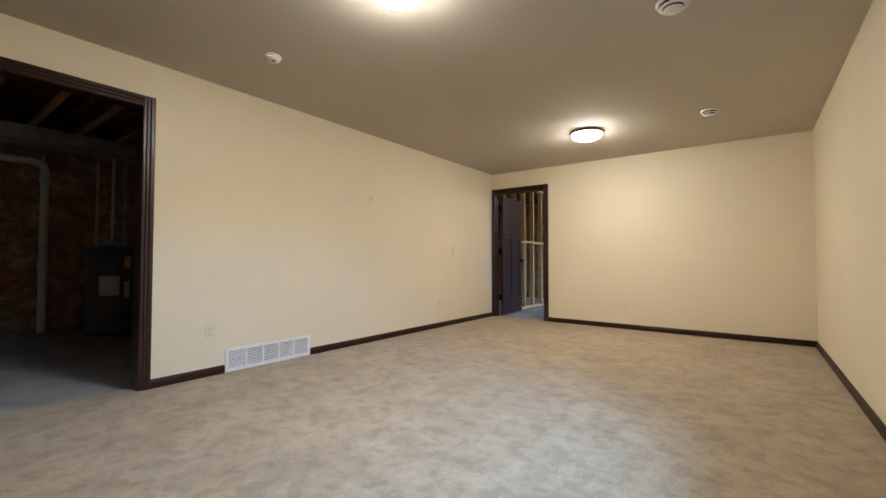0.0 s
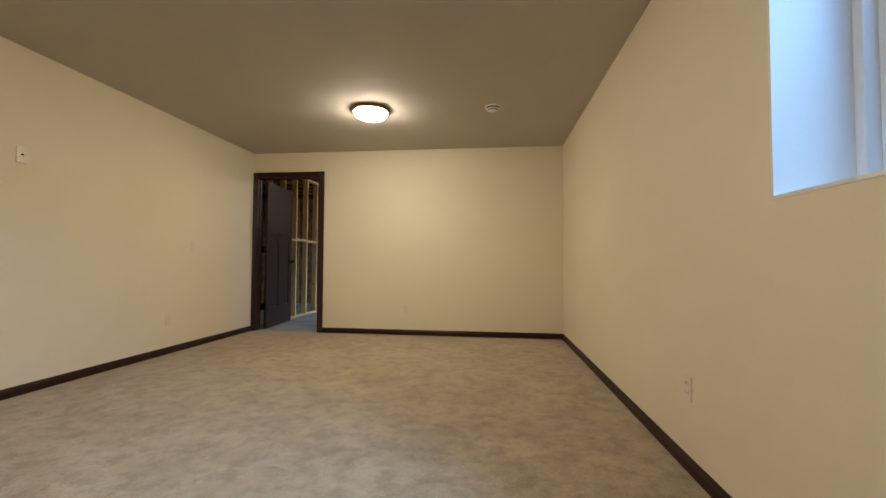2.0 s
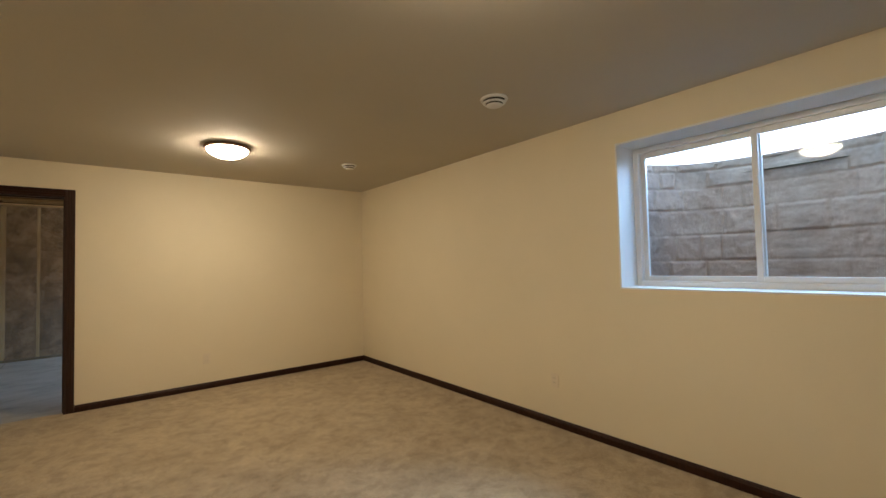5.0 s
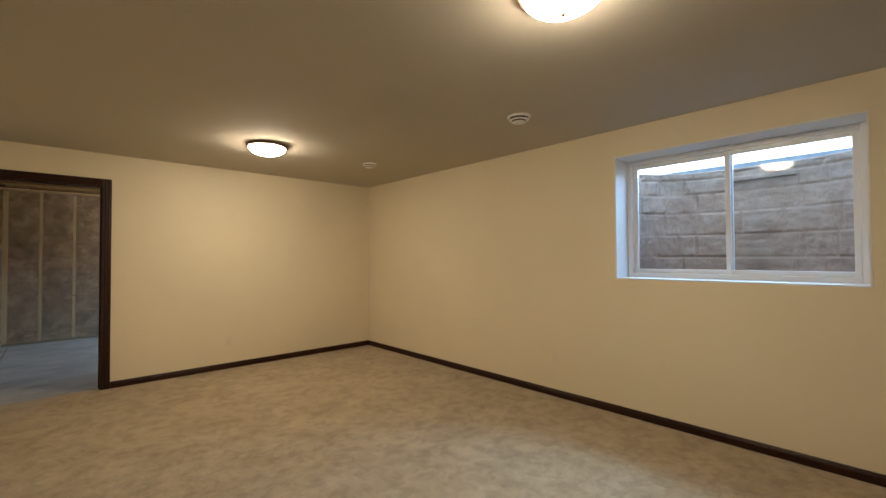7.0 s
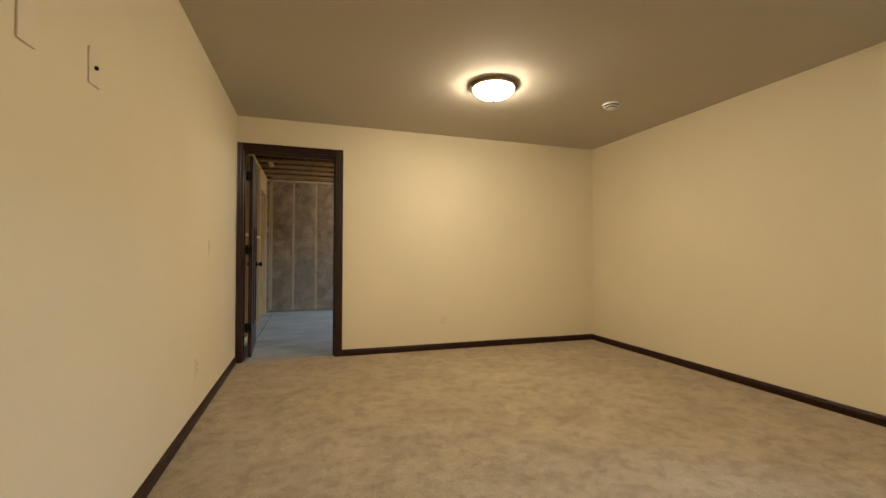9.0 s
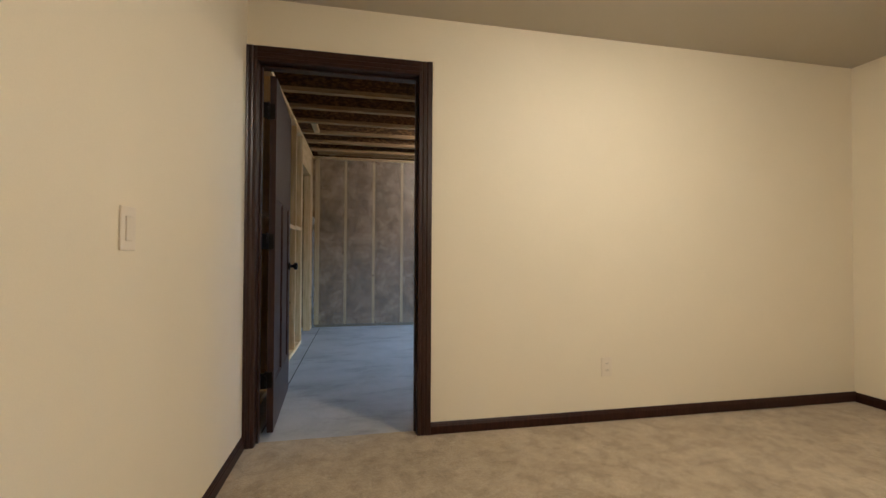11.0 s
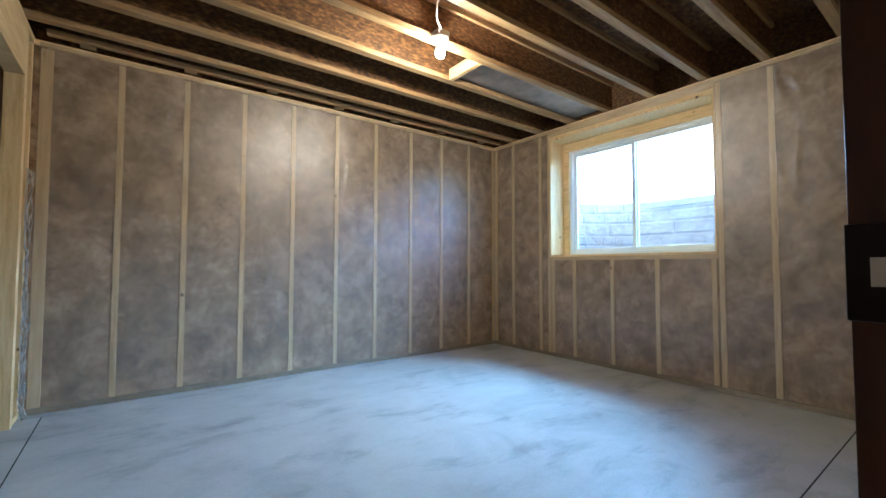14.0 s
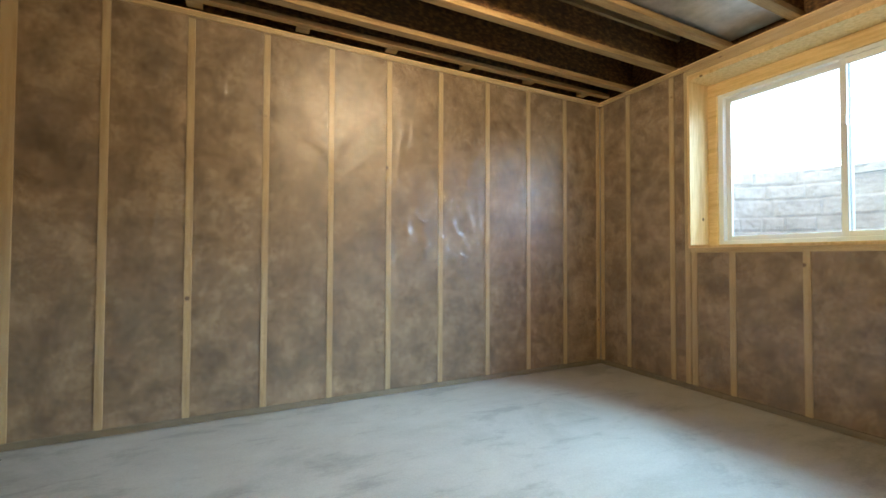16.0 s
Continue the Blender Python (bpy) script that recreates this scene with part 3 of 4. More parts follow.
for k, (p, q) in enumerate(blocks):
    boxes("blocking", [(PX - 0.089, PX - 0.002, p, q, 1.285 + 0.012 * (k % 2), 1.323 + 0.012 * (k % 2))], PINE_Y, wall_part, 0.002)
boxes("header", [(PX - 0.089, PX, 8.686, 9.514, 2.10, JZ - 0.044)], PINE_Y, wall_part, 0.002)
boxes("jack_stud", [(PX - 0.089, PX + 0.002, 9.476, 9.514, FZ + 0.001, 2.098)], PINE, wall_part, 0.002)

# utility space
wall_back = empty("wall_utility")
tagged(wall_back, "dim insulated stud wall of the utility space", "wall", kind="structure")


def back(u):
    return pose(UX, u, 0, 0, 0, 90)


us = [Y0 + 0.03 + 0.6 * k for k in range(20)]
for u in us:
    s = new("stud", FULL)
    s.parent = wall_back
    s.matrix_local = back(u) @ pose(0, 0, FZ + 0.040)
batts(wall_back, [(p + 0.019, q - 0.019) for p, q in zip(us, us[1:])], back, FZ, JZ)
util_n = empty("wall_utility_end")
tagged(util_n, "insulated stud wall closing the utility space", "wall", kind="structure")
ue = [UX + 0.1 + 0.6 * k for k in range(8)]
for u in ue:
    s = new("stud", FULL)
    s.parent = util_n
    s.matrix_local = pose(u, RY1, FZ + 0.040)
batts(util_n, [(p + 0.019, q - 0.019) for p, q in zip(ue, ue[1:])], north, FZ, JZ)


# ---- floor joists ----
def joist(x0, x1):
    j = empty("floor_joist")
    tagged(j, "engineered timber joist with strand board web", "joist", "floor joists")
    boxes("flange", [(x0, x1, -0.030, 0.030, 0, 0.038)], FLANGE, j, 0.002)
    boxes("flange", [(x0, x1, -0.030, 0.030, 0.262, 0.298)], FLANGE, j)
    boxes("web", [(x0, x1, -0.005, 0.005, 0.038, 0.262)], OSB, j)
    return j


JY = [6.115, 6.525, 6.935, 7.345, 7.765, 8.200, 8.615, 9.035, 9.450]
first = joist(UX, X1 + 0.30)
first.matrix_world = pose(0, JY[0], JZ)
for y in JY[1:]:
    copy_thing(first, pose(0, y, JZ))
bay = joist(UX, X0 - 0.12)
tagged(bay, "", "", "utility joists")
bay.matrix_world = pose(0, -1.75, JZ)
for k in range(1, 19):
    copy_thing(bay, pose(0, -1.75 + 0.41 * k, JZ))
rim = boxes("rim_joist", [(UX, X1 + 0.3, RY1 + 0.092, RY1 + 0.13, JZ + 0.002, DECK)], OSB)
tagged(rim, "strand board rim over the far wall", "joist")
ladder = empty("top_plate_ladder")
tagged(ladder, "pine plate and short blocks over the far wall", "blocking")
boxes("plate", [(X0, X1, RY1 - 0.12, RY1 - 0.075, JZ + 0.002, JZ + 0.036)], FLANGE, ladder, 0.002)
for k in range(7):
    x = -3.0 + 0.61 * k
    boxes("block", [(x, x + 0.085, RY1 - 0.074, RY1 - 0.002, JZ + 0.004, JZ + 0.034)], FLANGE, ladder, 0.002)
rim_side = boxes("rim_joist", [(X1 + 0.10, X1 + 0.14, RY0, RY1, JZ + 0.002, DECK)], OSB)
tagged(rim_side, "strand board rim over the window wall", "joist")
block = boxes("blocking", [(-0.67, -0.63, 8.232, 8.583, JZ, JZ + 0.09)], PINE_Y, None, 0.002)
tagged(block, "short pine block fixed between two joists", "blocking")
block = boxes("blocking", [(-3.09, -3.03, 8.232, 8.583, JZ, JZ + 0.038)], PINE_Y, None, 0.002)
tagged(block, "short pine block fixed between two joists", "blocking")
pan = boxes("return_air_pan", [(-0.62, X1 + 0.05, 8.210, 8.600, JZ + 0.055, JZ + 0.058), (-0.62, X1 + 0.05, 8.236, 8.239, JZ + 0.04, JZ + 0.057)], GALVANISED)
tagged(pan, "galvanised sheet metal panning between joists", "duct")


# ---- windows ----
def slider(name, y0, y1, z0, z1, fw, top, group_mull, glass):
    """A white vinyl sliding window in the hole: outer frame, two sashes, glass."""
    w = empty(name)
    tagged(w, "white vinyl sliding basement window, closed", "window", kind="structure")
    x = GX
    boxes("frame", [(x, x + 0.075, y0, y0 + fw, z0, z1), (x, x + 0.075, y1 - fw, y1, z0, z1), (x, x + 0.075, y0 + fw, y1 - fw, z0, z0 + fw),
                    (x, x + 0.075, y0 + fw, y1 - fw, z1 - top, z1)], VINYL, w, 0.003)
    ym = group_mull
    for k, (p, q) in enumerate(((y0 + fw, ym + 0.022), (ym - 0.022, y1 - fw))):
        sx = x + 0.012 + 0.030 * k
        s, t = 0.034, 0.036
        sash = boxes("sash", [(sx, sx + 0.026, p, p + s, z0 + fw, z1 - top), (sx, sx + 0.026, q - s, q, z0 + fw, z1 - top),
                              (sx, sx + 0.026, p + s, q - s, z0 + fw, z0 + fw + t), (sx, sx + 0.026, p + s, q - s, z1 - top - t, z1 - top)], VINYL, w, 0.003)
        g = boxes("pane", [(sx + 0.010, sx + 0.014, p + s - 0.004, q - s + 0.004, z0 + fw + t - 0.004, z1 - top - t + 0.004)], glass, w)
        g.visible_shadow = False
    latch = boxes("latch", [(x + 0.002, x + 0.014, ym - 0.010, ym + 0.010, z0 + 0.62 * (z1 - z0), z0 + 0.62 * (z1 - z0) + 0.06)], VINYL, w, 0.003)
    return w


a, b, c, d = WIN1
slider("window_1", a + 0.012, b - 0.012, c + 0.012, d - 0.012, 0.038, 0.038, 1.300, GLASS)
a, b, c, d = WIN2
slider("window_2", a + 0.008, b - 0.076, c + 0.016, d - 0.105, 0.036, 0.036, 8.065, GLARE_GLASS)


# ---- outside: window wells, ground, neighbour ----
def window_well(yc, half, depth, z0, z1, seed):
    """A moulded liner that stands round the window: courses of stone-like blocks on a curved shell."""
    rnd = random.Random(seed)
    w = empty("window_well")
    tagged(w, "tan moulded stone-pattern window well liner", "window well", "window wells")
    na, nz = 320, 170
    xw = X1 + 0.347
    courses, z = [], z0
    while z < z1:
        h = rnd.choice((0.12, 0.15, 0.19, 0.22))
        cuts, s = [], rnd.uniform(0.05, 0.3)
        while s < 3.2:
            cuts.append(s)
            s += rnd.uniform(0.14, 0.40)
        courses.append((z, z + h, cuts, [rnd.uniform(-0.012, 0.014) for _ in range(len(cuts) + 1)]))
        z += h
    verts = []
    for j in range(nz + 1):
        z = z0 + (z1 - z0) * j / nz
        co = next(k for k in courses if k[0] <= z <= k[1] + 1e-6)
        for i in range(na + 1):
            ang = math.pi * i / na
            s = 3.0 * i / na
            near = min([abs(s - q) for q in co[2]] + [abs(z - co[0]), abs(co[1] - z)])
            idx = sum(1 for q in co[2] if q < s)
            proud = min(1.0, near / 0.018) * (0.014 + co[3][idx])
            proud += 0.014 * noise.fractal((s * 9, z * 9, seed), 1.0, 2.0, 4)
            cx, sx = math.cos(ang), math.sin(ang)
            rx, ry = depth * abs(sx) ** 0.75, half * (1 if cx > 0 else -1) * abs(cx) ** 0.75
            verts.append((xw + rx - proud * sx, yc + ry - proud * cx, z))
    faces = [(j * (na + 1) + i, j * (na + 1) + i + 1, (j + 1) * (na + 1) + i + 1, (j + 1) * (na + 1) + i) for j in range(nz) for i in range(na)]
    shell = mesh_object("shell", verts, faces, STONE, w, True)
    rim = [(xw + depth * abs(math.sin(math.pi * i / 60)) ** 0.75, yc + half * (1 if math.cos(math.pi * i / 60) > 0 else -1) * abs(math.cos(math.pi * i / 60)) ** 0.75, z1) for i in range(61)]
    tube("rim", rim, 0.016, STONE, w, 3)
    gravel_v = [(xw - 0.02, yc - half, z0 + 0.02)] + [(xw + depth * math.sin(math.pi * i / 30), yc - half * math.cos(math.pi * i / 30), z0 + 0.02) for i in range(31)] + [(xw - 0.02, yc + half, z0 + 0.02)]
    bed = mesh_object("gravel_bed", gravel_v, [tuple(range(len(gravel_v)))], GRAVEL, w)
    return w


window_well(1.30, 0.98, 0.95, 0.85, 2.15, 3)
window_well(8.06, 0.98, 0.95, 0.75, 1.70, 8)

# ground with room left for the house and the wells
gxs = [1.3, 1.7, 2.20, 2.30, 4, 8, 16, 40, 120, 400]
gys = [-400, -120, -40, -12, -4, 0.33, 2.27, 4.5, 7.09, 9.03, 12, 24, 60, 150, 400]


def ground_z(x, y):
    return 2.06 - 0.060 * max(0.0, min(1.0, (y - 2.2) / 5.0)) * 6.8 - 0.01 * min(x, 8)


gv = [(x, y, ground_z(x, y)) for x in gxs for y in gys]
gf = []
for i in range(len(gxs) - 1):
    for j in range(len(gys) - 1):
        if gxs[i] < 2.2 and (gys[j] in (0.33, 7.09)):
            continue
        n = len(gys)
        gf.append((i * n + j, (i + 1) * n + j, (i + 1) * n + j + 1, i * n + j + 1))
ground = mesh_object("ground", gv, gf, SOIL)
tagged(ground, "sloping ground with short worn grass", "ground", kind="structure")

house = empty("house")
tagged(house, "neighbouring house with pale blue lap siding", "house")
rows_n = 16
boxes("wall", [(13.0 - 0.02 * (k % 1), 20.0, -7, 8.5, 1.4 + 0.16 * k, 1.4 + 0.16 * (k + 1) - 0.008) for k in range(rows_n)], SIDING, house)
boxes("roof", [(12.6, 20.4, -7.4, 8.9, 3.96, 4.14)], ROOFING, house, 0.01)


# ---- interior door ----
def panel_door():
    """A slab with two tall sunk panels below, hinged at the origin, lying along +y with its face to +x."""
    dr = empty("door_1")
    tagged(dr, "dark stained two-panel wooden door, wide open", "door", kind="structure")
    wd, ht, th = 0.812, 2.035, 0.035
    p0, p1, q0, q1, z0, z1 = 0.088, 0.362, 0.480, 0.715, 0.27, 1.335
    sp = []
    for x0, x1 in ((0.0, th),):
        sp += [(x0, x1, 0, p0, 0, ht), (x0, x1, p1, q0, z0, z1), (x0, x1, q1, wd, 0, ht), (x0, x1, p0, q1, 0, z0), (x0, x1, p0, q1, z1, ht)]
    boxes("leaf", sp, DOOR, dr)
    for u0, u1 in ((p0, p1), (q0, q1)):
        boxes("panel", [(0.010, th - 0.010, u0 - 0.002, u1 + 0.002, z0 - 0.002, z1 + 0.002)], DOOR, dr)
        e = 0.011
        boxes("panel_moulding", [(th - 0.011, th - 0.003, u0, u0 + e, z0, z1), (th - 0.011, th - 0.003, u1 - e, u1, z0, z1),
                                 (th - 0.011, th - 0.003, u0 + e, u1 - e, z0, z0 + e), (th - 0.011, th - 0.003, u0 + e, u1 - e, z1 - e, z1)], TRIM, dr, 0.003)
    for z in (0.30, 1.085, 1.83):
        h = boxes("hinge", [(-0.004, 0.030, -0.0065, -0.0005, z - 0.045, z + 0.045), (-0.040, -0.006, -0.024, -0.019, z - 0.045, z + 0.045)], BLACK_METAL, dr, 0.001)
        k = lathe("hinge_knuckle", [(0.007, -0.047), (0.007, 0.047), (0.004, 0.053)], BLACK_METAL, dr, 12)
        k.location = (-0.006, -0.010, z)
    for side in (1, -1):
        kn = empty("knob", None)
        kn.parent = dr
        kn.matrix_local = pose(th if side > 0 else 0, 0.748, 0.925, 0, 90 * side, 0)
        lathe("rose", [(0.031, 0), (0.031, 0.004), (0.026, 0.010), (0.012, 0.012)], BLACK_METAL, kn, 24)
        lathe("grip", [(0.011, 0.010), (0.011, 0.030), (0.022, 0.036), (0.027, 0.046), (0.026, 0.056), (0.018, 0.063)], BLACK_METAL, kn, 24)
    return dr


panel_door().matrix_world = pose(-3.068, 6.078, 0.012, 0, 0, 3.3)


shim = boxes("shim", [(DX0 - 0.030, DX0 - 0.001, RY0 + 0.0065, RY0 + 0.016, 1.262, 1.300)], TRIM, None, 0.001)
tagged(shim, "small dark wooden shim behind the door jamb", "shim")


# ---- fixtures of the finished room ----
def dome_lamp(m):
    l = empty("ceiling_lamp")
    tagged(l, "lit flush ceiling lamp with frosted dome and bronze rim", "ceiling lamp", "ceiling lamps")
    lathe("pan", [(0.150, 0), (0.182, -0.006), (0.186, -0.016), (0.183, -0.028), (0.174, -0.033), (0.163, -0.030)], BRONZE, l, 56)
    rings = [(0.163 * math.cos(radians(t)) ** 1.35 if t < 89 else 0.004, -0.030 - 0.082 * math.sin(radians(t))) for t in range(0, 91, 9)]
    lathe("dome", rings, DOME, l, 56)
    f = lathe("finial", [(0.004, -0.108), (0.011, -0.114), (0.012, -0.121), (0.008, -0.128), (0.002, -0.130)], BRONZE, l, 20)
    l.matrix_world = m
    return l


lamp = dome_lamp(pose(-1.075, 1.338, H))
copy_thing(lamp, pose(-1.095, 4.495, H))


def round_diffuser(m):
    v = empty("ceiling_diffuser")
    tagged(v, "white round ceiling air diffuser", "air vent", "ceiling air diffusers")
    lathe("collar", [(0.100, 0), (0.103, -0.006), (0.098, -0.015), (0.083, -0.017), (0.080, -0.004)], WHITE_METAL, v, 44)
    # dark filler that puts the shade between collar and cones into colour
    lathe("throat", [(0.079, -0.004), (0.070, -0.034), (0.050, -0.048), (0.030, -0.049)], DARK, v, 40)
    lathe("cone", [(0.071, -0.026), (0.084, -0.031), (0.085, -0.035), (0.070, -0.039)], WHITE_METAL, v, 40)
    lathe("disc", [(0.045, -0.046), (0.060, -0.049), (0.059, -0.054), (0.020, -0.057)], WHITE_METAL, v, 40)
    v.matrix_world = m
    return v


dif = round_diffuser(pose(0.055, 2.40, H) @ Matrix.Scale(0.88, 4))
copy_thing(dif, pose(0.080, 4.54, H) @ Matrix.Scale(0.88, 4))

alarm = empty("smoke_alarm")
tagged(alarm, "white round smoke alarm on the ceiling", "smoke alarm")
lathe("base", [(0.058, 0), (0.062, -0.004), (0.062, -0.012), (0.056, -0.016)], WHITE_PLASTIC, alarm, 36)
lathe("cover", [(0.054, -0.015), (0.053, -0.028), (0.044, -0.037), (0.012, -0.040)], WHITE_PLASTIC, alarm, 36)
lathe("button", [(0.010, -0.039), (0.010, -0.042), (0.003, -0.043)], DARK, alarm, 16).location = (0.02, 0.0, 0.0)
alarm.matrix_world = pose(-2.345, 1.395, H)


def return_grille():
    """A low wall grille of five louvred bays."""
    g = empty("return_air_grille")
    tagged(g, "white enamelled steel return air grille at floor level", "air vent")
    y0, y1, z1, t = 1.480, 2.310, 0.198, 0.012
    e = 0.028
    boxes("frame", [(X0, X0 + t, y0, y1, 0.002, e), (X0, X0 + t, y0, y1, z1 - e, z1), (X0, X0 + t, y0, y0 + e, e, z1 - e), (X0, X0 + t, y1 - e, y1, e, z1 - e)], WHITE_METAL, g, 0.003)
    bay_w = (y1 - y0 - 2 * e) / 5
    for k in range(1, 5):
        boxes("mullion", [(X0 + 0.001, X0 + t - 0.001, y0 + e + bay_w * k - 0.009, y0 + e + bay_w * k + 0.009, e, z1 - e)], WHITE_METAL, g, 0.002)
    # thin dark sheet in place of the shaded hollow behind the louvres
    boxes("backing", [(X0 + 0.0005, X0 + 0.0015, y0 + e, y1 - e, e, z1 - e)], DARK, g)
    sv, sf = [], []
    for k in range(10):
        z = e + 0.004 + k * (z1 - 2 * e - 0.004) / 10
        n = len(sv)
        for y in (y0 + e, y1 - e):
            sv += [(X0 + 0.004, y, z + 0.004), (X0 + 0.010, y, z), (X0 + 0.010, y, z + 0.004), (X0 + 0.004, y, z + 0.008)]
        sf += [(n, n + 4, n + 5, n + 1), (n + 1, n + 5, n + 6, n + 2), (n + 2, n + 6, n + 7, n + 3), (n + 3, n + 7, n + 4, n)]
    mesh_object("louvres", sv, sf, WHITE_METAL, g)
    return g


return_grille()


def wall_plate(name, label, m, kind, mat=PLATE):
    """A cover plate in its own x-z plane, facing -y."""
    p = empty(name)
    tagged(p, label, "wall plate", "wall plates")
    boxes("plate", [(-0.036, 0.036, -0.006, 0, -0.058, 0.058)], mat, p, 0.0025)
    if kind == "switch":
        boxes("rocker", [(-0.016, 0.016, -0.009, -0.005, -0.033, 0.033)], mat, p, 0.002)
    elif kind == "outlet":
        for z in (-0.020, 0.020):
            boxes("socket", [(-0.016, 0.016, -0.008, -0.005, z - 0.014, z + 0.014)], mat, p, 0.003)
            boxes("slot", [(-0.008, -0.006, -0.0085, -0.0075, z - 0.005, z + 0.006), (0.006, 0.008, -0.0085, -0.0075, z - 0.004, z + 0.005)], DARK, p)
    elif kind == "cable":
        c = lathe("jack", [(0.007, 0), (0.007, 0.006), (0.004, 0.009)], BLACK_METAL, p, 14)
        c.matrix_local = pose(0, -0.006, 0, 90)
    p.matrix_world = m
    return p


wall_plate("light_switch", "pale plate with a rocker light switch", pose(X0, 4.796, 1.09, 0, 0, 90), "switch")
wall_plate("power_outlet", "pale plate with a double power outlet", pose(X0, 4.474, 0.338, 0, 0, 90), "outlet")
wall_plate("power_outlet", "pale plate with a double power outlet", pose(X0, 1.36, 0.36, 0, 0, 90), "outlet")
wall_plate("power_outlet", "pale plate with a double power outlet", pose(-1.03, Y1, 0.33, 0, 0, 0), "outlet")
wall_plate("power_outlet", "pale plate with a double power outlet", pose(X1, 2.66, 0.36, 0, 0, -90), "outlet")
wall_plate("blank_plate", "pale blank cover plate on the wall", pose(X0, 2.78, 1.628, 0, 0, 90), "blank")
wall_plate("cable_outlet", "pale plate with a black cable jack", pose(X0, 3.12, 1.655, 0, 0, 90), "cable")

# ---- bare bulb of the unfinished room ----
holder = empty("bulb_holder")
tagged(holder, "lit bare bulb in a white porcelain holder", "light bulb")
boxes("box", [(-0.045, 0.045, -0.045, 0.045, -0.002, 0.035)], GALVANISED, holder, 0.004)
lathe("socket", [(0.052, -0.002), (0.054, -0.012), (0.040, -0.026), (0.028, -0.034), (0.026, -0.052)], WHITE_PLASTIC, holder, 32)
lathe("bulb", [(0.014, -0.050), (0.016, -0.066), (0.027, -0.086), (0.031, -0.104), (0.027, -0.122), (0.014, -0.134), (0.003, -0.136)], BULB, holder, 28)
holder.matrix_world = pose(-1.10, 8.125, JZ)
cable = tube("power_cable", rounded([(-1.10, 8.10, JZ + 0.03), (-1.22, 8.00, JZ + 0.02), (-1.30, 7.88, JZ + 0.06), (-1.22, 7.80, JZ + 0.12), (-1.18, 7.775, JZ + 0.2)], 0.05), 0.005, CABLE)
tagged(cable, "white power cable looped to the bulb", "cable")
cable = tube("power_cable", rounded([(-1.25, 7.760, JZ + 0.16), (-1.1, 7.55, JZ + 0.12), (-1.0, 7.36, JZ + 0.14)], 0.08), 0.005, CABLE)
tagged(cable, "white power cable run between the joists", "cable")

# ---- utility space ----
duct = empty("air_duct")
tagged(duct, "galvanised sheet metal trunk duct under the joists", "duct")
boxes("run", [(-6.55, -6.05, Y0 + 0.05, 5.9, JZ - 0.145, JZ - 0.002)], GALVANISED, duct, 0.004)
for y in (-1.2, 0.05, 1.30, 2.5, 3.7):
    boxes("joint", [(-6.556, -6.044, y, y + 0.03, JZ - 0.150, JZ - 0.001)], GALVANISED, duct, 0.003)
pipe = empty("drain_pipe")
tagged(pipe, "white plastic drain pipe with an elbow", "pipe")
tube("run", rounded([(-7.14, -1.2, 2.25), (-7.14, 1.0, 2.23), (-7.14, 1.0, FZ)], 0.12), 0.045, PVC, pipe)
for z in (0.86, 2.02):
    lathe("coupling", [(0.052, -0.05), (0.054, -0.045), (0.054, 0.045), (0.052, 0.05)], PVC, pipe, 28).location = (-7.14, 1.0, z)
heater = empty("water_heater")
tagged(heater, "dark grey cylindrical water heater with paper labels", "water heater")
lathe("tank", [(0.24, 0.0), (0.265, 0.02), (0.27, 0.06), (0.27, 1.06), (0.255, 1.10), (0.20, 1.12), (0.05, 1.125)], TANK, heater, 48)
lathe("draft_hood", [(0.16, 1.16), (0.165, 1.17), (0.09, 1.23), (0.04, 1.24)], GALVANISED, heater, 32)
tube("inlet", [(0.0, 0.0, 1.2), (0.0, 0.0, 2.35)], 0.016, PVC, heater)
tube("outlet", [(0.10, 0.10, 1.11), (0.10, 0.10, 2.4)], 0.012, GALVANISED, heater)


def curved_label(z0, z1, a0, a1, mat):
    v = [(0.2725 * math.cos(radians(a0 + (a1 - a0) * i / 10)), 0.2725 * math.sin(radians(a0 + (a1 - a0) * i / 10)), z) for z in (z0, z1) for i in range(11)]
    mesh_object("label_sheet", v, [(i, i + 1, 12 + i, 11 + i) for i in range(10)], mat, heater, True)


curved_label(0.50, 0.75, -40, 4, PAPER)
curved_label(0.84, 1.00, 14, 32, YELLOW)
curved_label(0.46, 0.68, 14, 30, PAPER)
heater.matrix_world = pose(-6.42, 1.55, FZ)


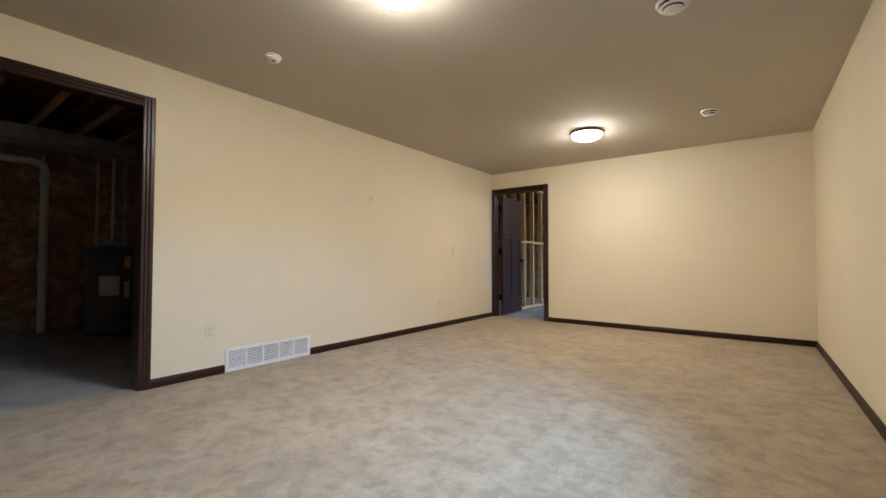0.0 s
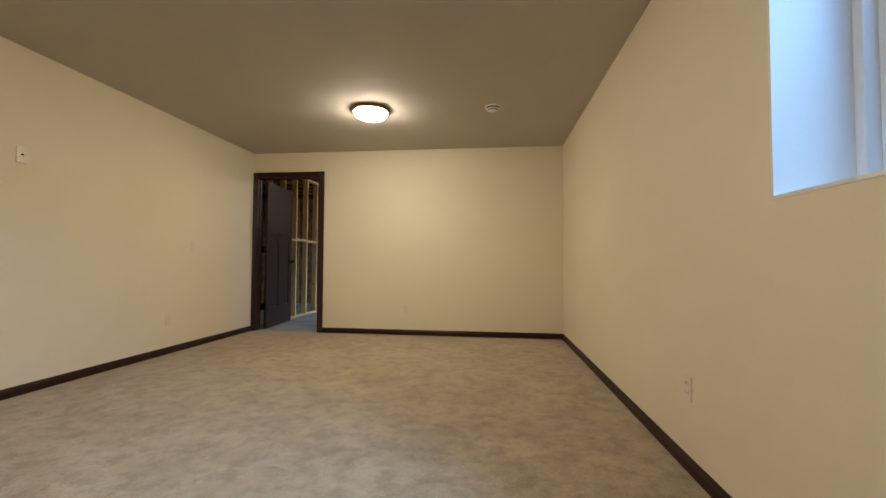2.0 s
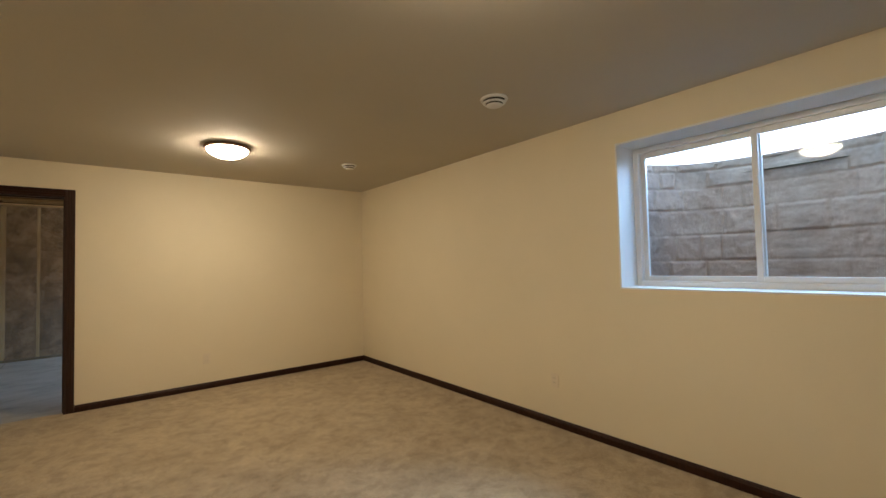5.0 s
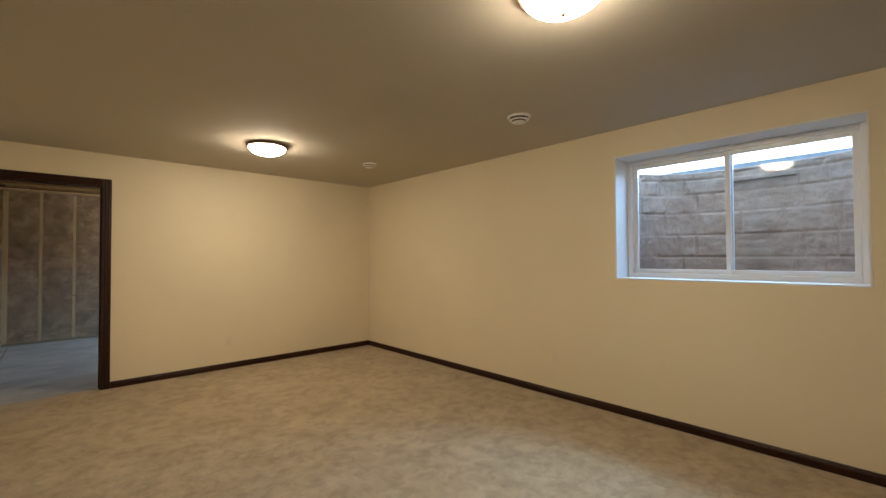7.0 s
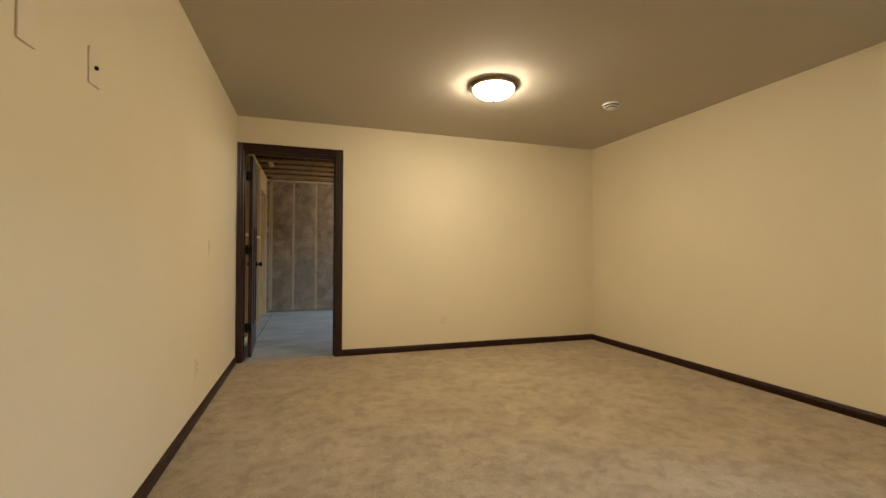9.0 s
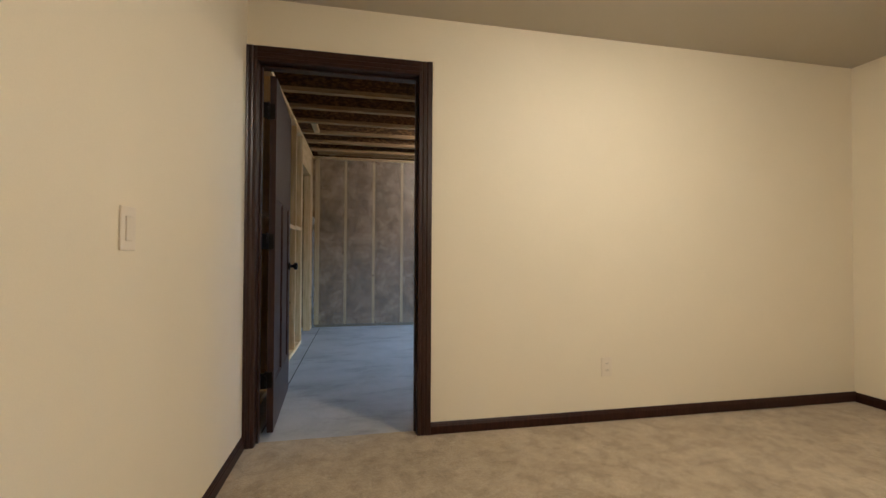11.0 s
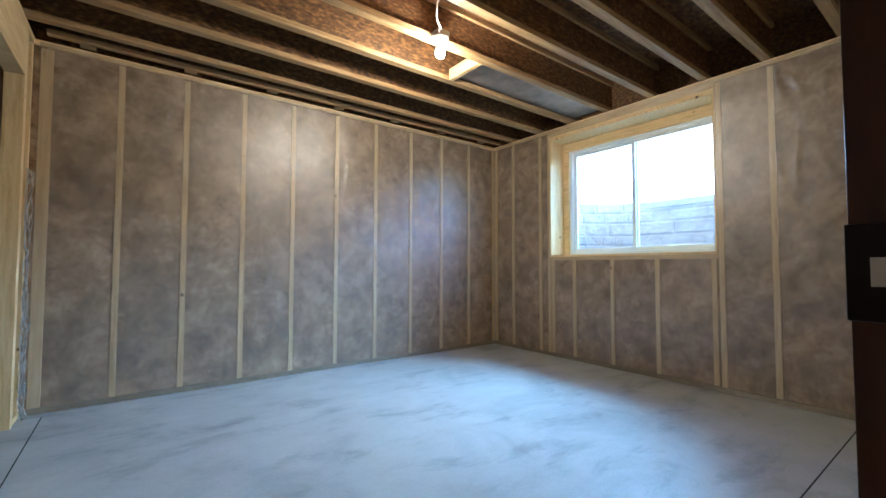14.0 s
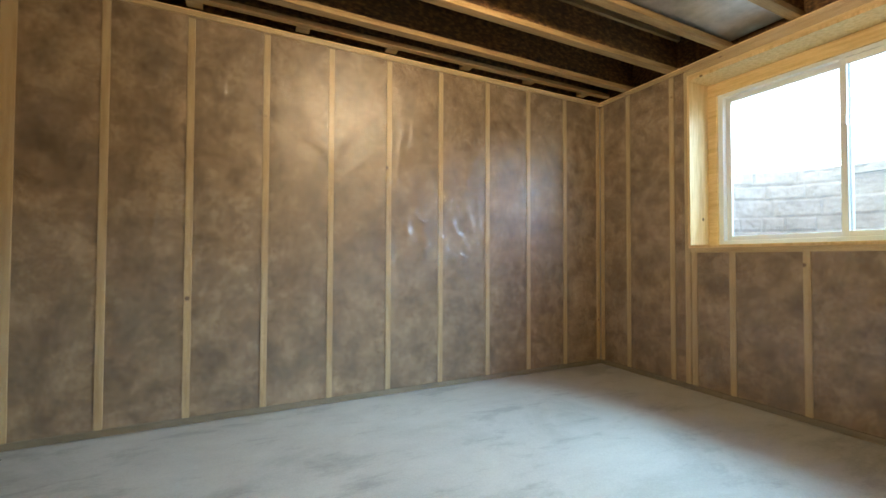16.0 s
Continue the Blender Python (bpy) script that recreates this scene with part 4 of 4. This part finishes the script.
# ---- clear plastic sheeting ----
def sheeting(name, label, u0, u1, z0, z1, face, holes, seed, step=0.015, creased=()):
    """Wrinkled polythene stapled over the studs; in its own x-z plane, facing -y."""
    rng = np.random.default_rng(seed)
    nu, nz = int((u1 - u0) / step), int((z1 - z0) / step)
    u, z = np.meshgrid(np.linspace(u0, u1, nu + 1), np.linspace(z0, z1, nz + 1))
    h = np.zeros_like(u)
    for k in range(130 + 130 * len(creased)):
        cu, cz = rng.uniform(u0, u1), rng.uniform(z0, z1)
        if k >= 130:
            a, b, c, e = creased[0]
            cu, cz = rng.normal(a, b), rng.normal(c, e)
        ang = rng.normal(math.pi / 2, 0.55)
        length, width, amp = rng.uniform(0.05, 0.24), rng.uniform(0.008, 0.018), rng.uniform(0.002, 0.008)
        a = (u - cu) * math.cos(ang) + (z - cz) * math.sin(ang)
        b = -(u - cu) * math.sin(ang) + (z - cz) * math.cos(ang) + 0.25 * a * a
        h += amp * np.exp(-(b / width) ** 2 - (a / length) ** 2)
    for k in range(14):
        f, g, p, q = rng.uniform(2, 9), rng.uniform(2, 9), rng.uniform(0, 6.3), rng.uniform(0, 6.3)
        h += 0.0005 * np.sin(f * u + p + 1.5 * np.sin(g * z)) * np.sin(g * z + q)
    h = np.clip(h + 0.006, 0.0005, 0.035)
    # the loose hem stands off the bottom plate and laps on to the slab
    h += (0.011 + 0.006 * np.sin(3.1 * u + seed) + 0.004 * np.sin(11.3 * u)) * np.exp(-(z - z0) / 0.035)
    verts = np.stack([u, -0.006 - h, z], -1).reshape(-1, 3).tolist()
    faces = []
    for j in range(nz):
        for i in range(nu):
            cu, cz = (u[j, i] + u[j, i + 1]) / 2, (z[j, i] + z[j + 1, i]) / 2
            if any(p < cu < q and r < cz < s for p, q, r, s in holes):
                continue
            n = nu + 1
            faces.append((j * n + i, j * n + i + 1, (j + 1) * n + i + 1, (j + 1) * n + i))
    ob = mesh_object(name, verts, faces, SHEET, None, True)
    ob.matrix_world = face(0)
    tagged(ob, label, "plastic sheet", "plastic sheets")
    return ob


sheeting("plastic_sheet", "wrinkled clear plastic vapour barrier over insulation", -3.20, X1 - 0.02, FZ + 0.01, JZ - 0.02, north, (), 5, 0.010, creased=((-0.55, 0.5, 1.05, 0.45),))


def east_sheet(u):
    return pose(X1, 0, 0, 0, 0, -90)


sheeting("plastic_sheet", "clear plastic vapour barrier round the window", -RY1 + 0.02, -RY0 - 0.02, FZ + 0.01, JZ - 0.02, east_sheet,
         ((-WIN2[1] - 0.01, -WIN2[0] + 0.01, WIN2[2] - 0.01, WIN2[3] + 0.02),), 11)

sheeting("plastic_sheet", "clear plastic lapped round the wall corner", 9.545, 9.725, FZ + 0.01, 1.55, lambda u: pose(PX, 0, 0, 0, 0, 90), (), 21)

# ---- saw cuts in the slab ----
cut = boxes("trim_saw_cut", [(-3.112, -3.106, RY0 + 0.1, RY1 - 0.1, FZ - 0.002, FZ + 0.0012)], DARK)
tagged(cut, "thin dark control joint in the slab", "floor joint", kind="structure")
cut = boxes("trim_saw_cut", [(-0.60, X1 - 0.01, 6.500, 6.506, FZ - 0.002, FZ + 0.0012)], DARK)
tagged(cut, "thin dark control joint in the slab", "floor joint", kind="structure")
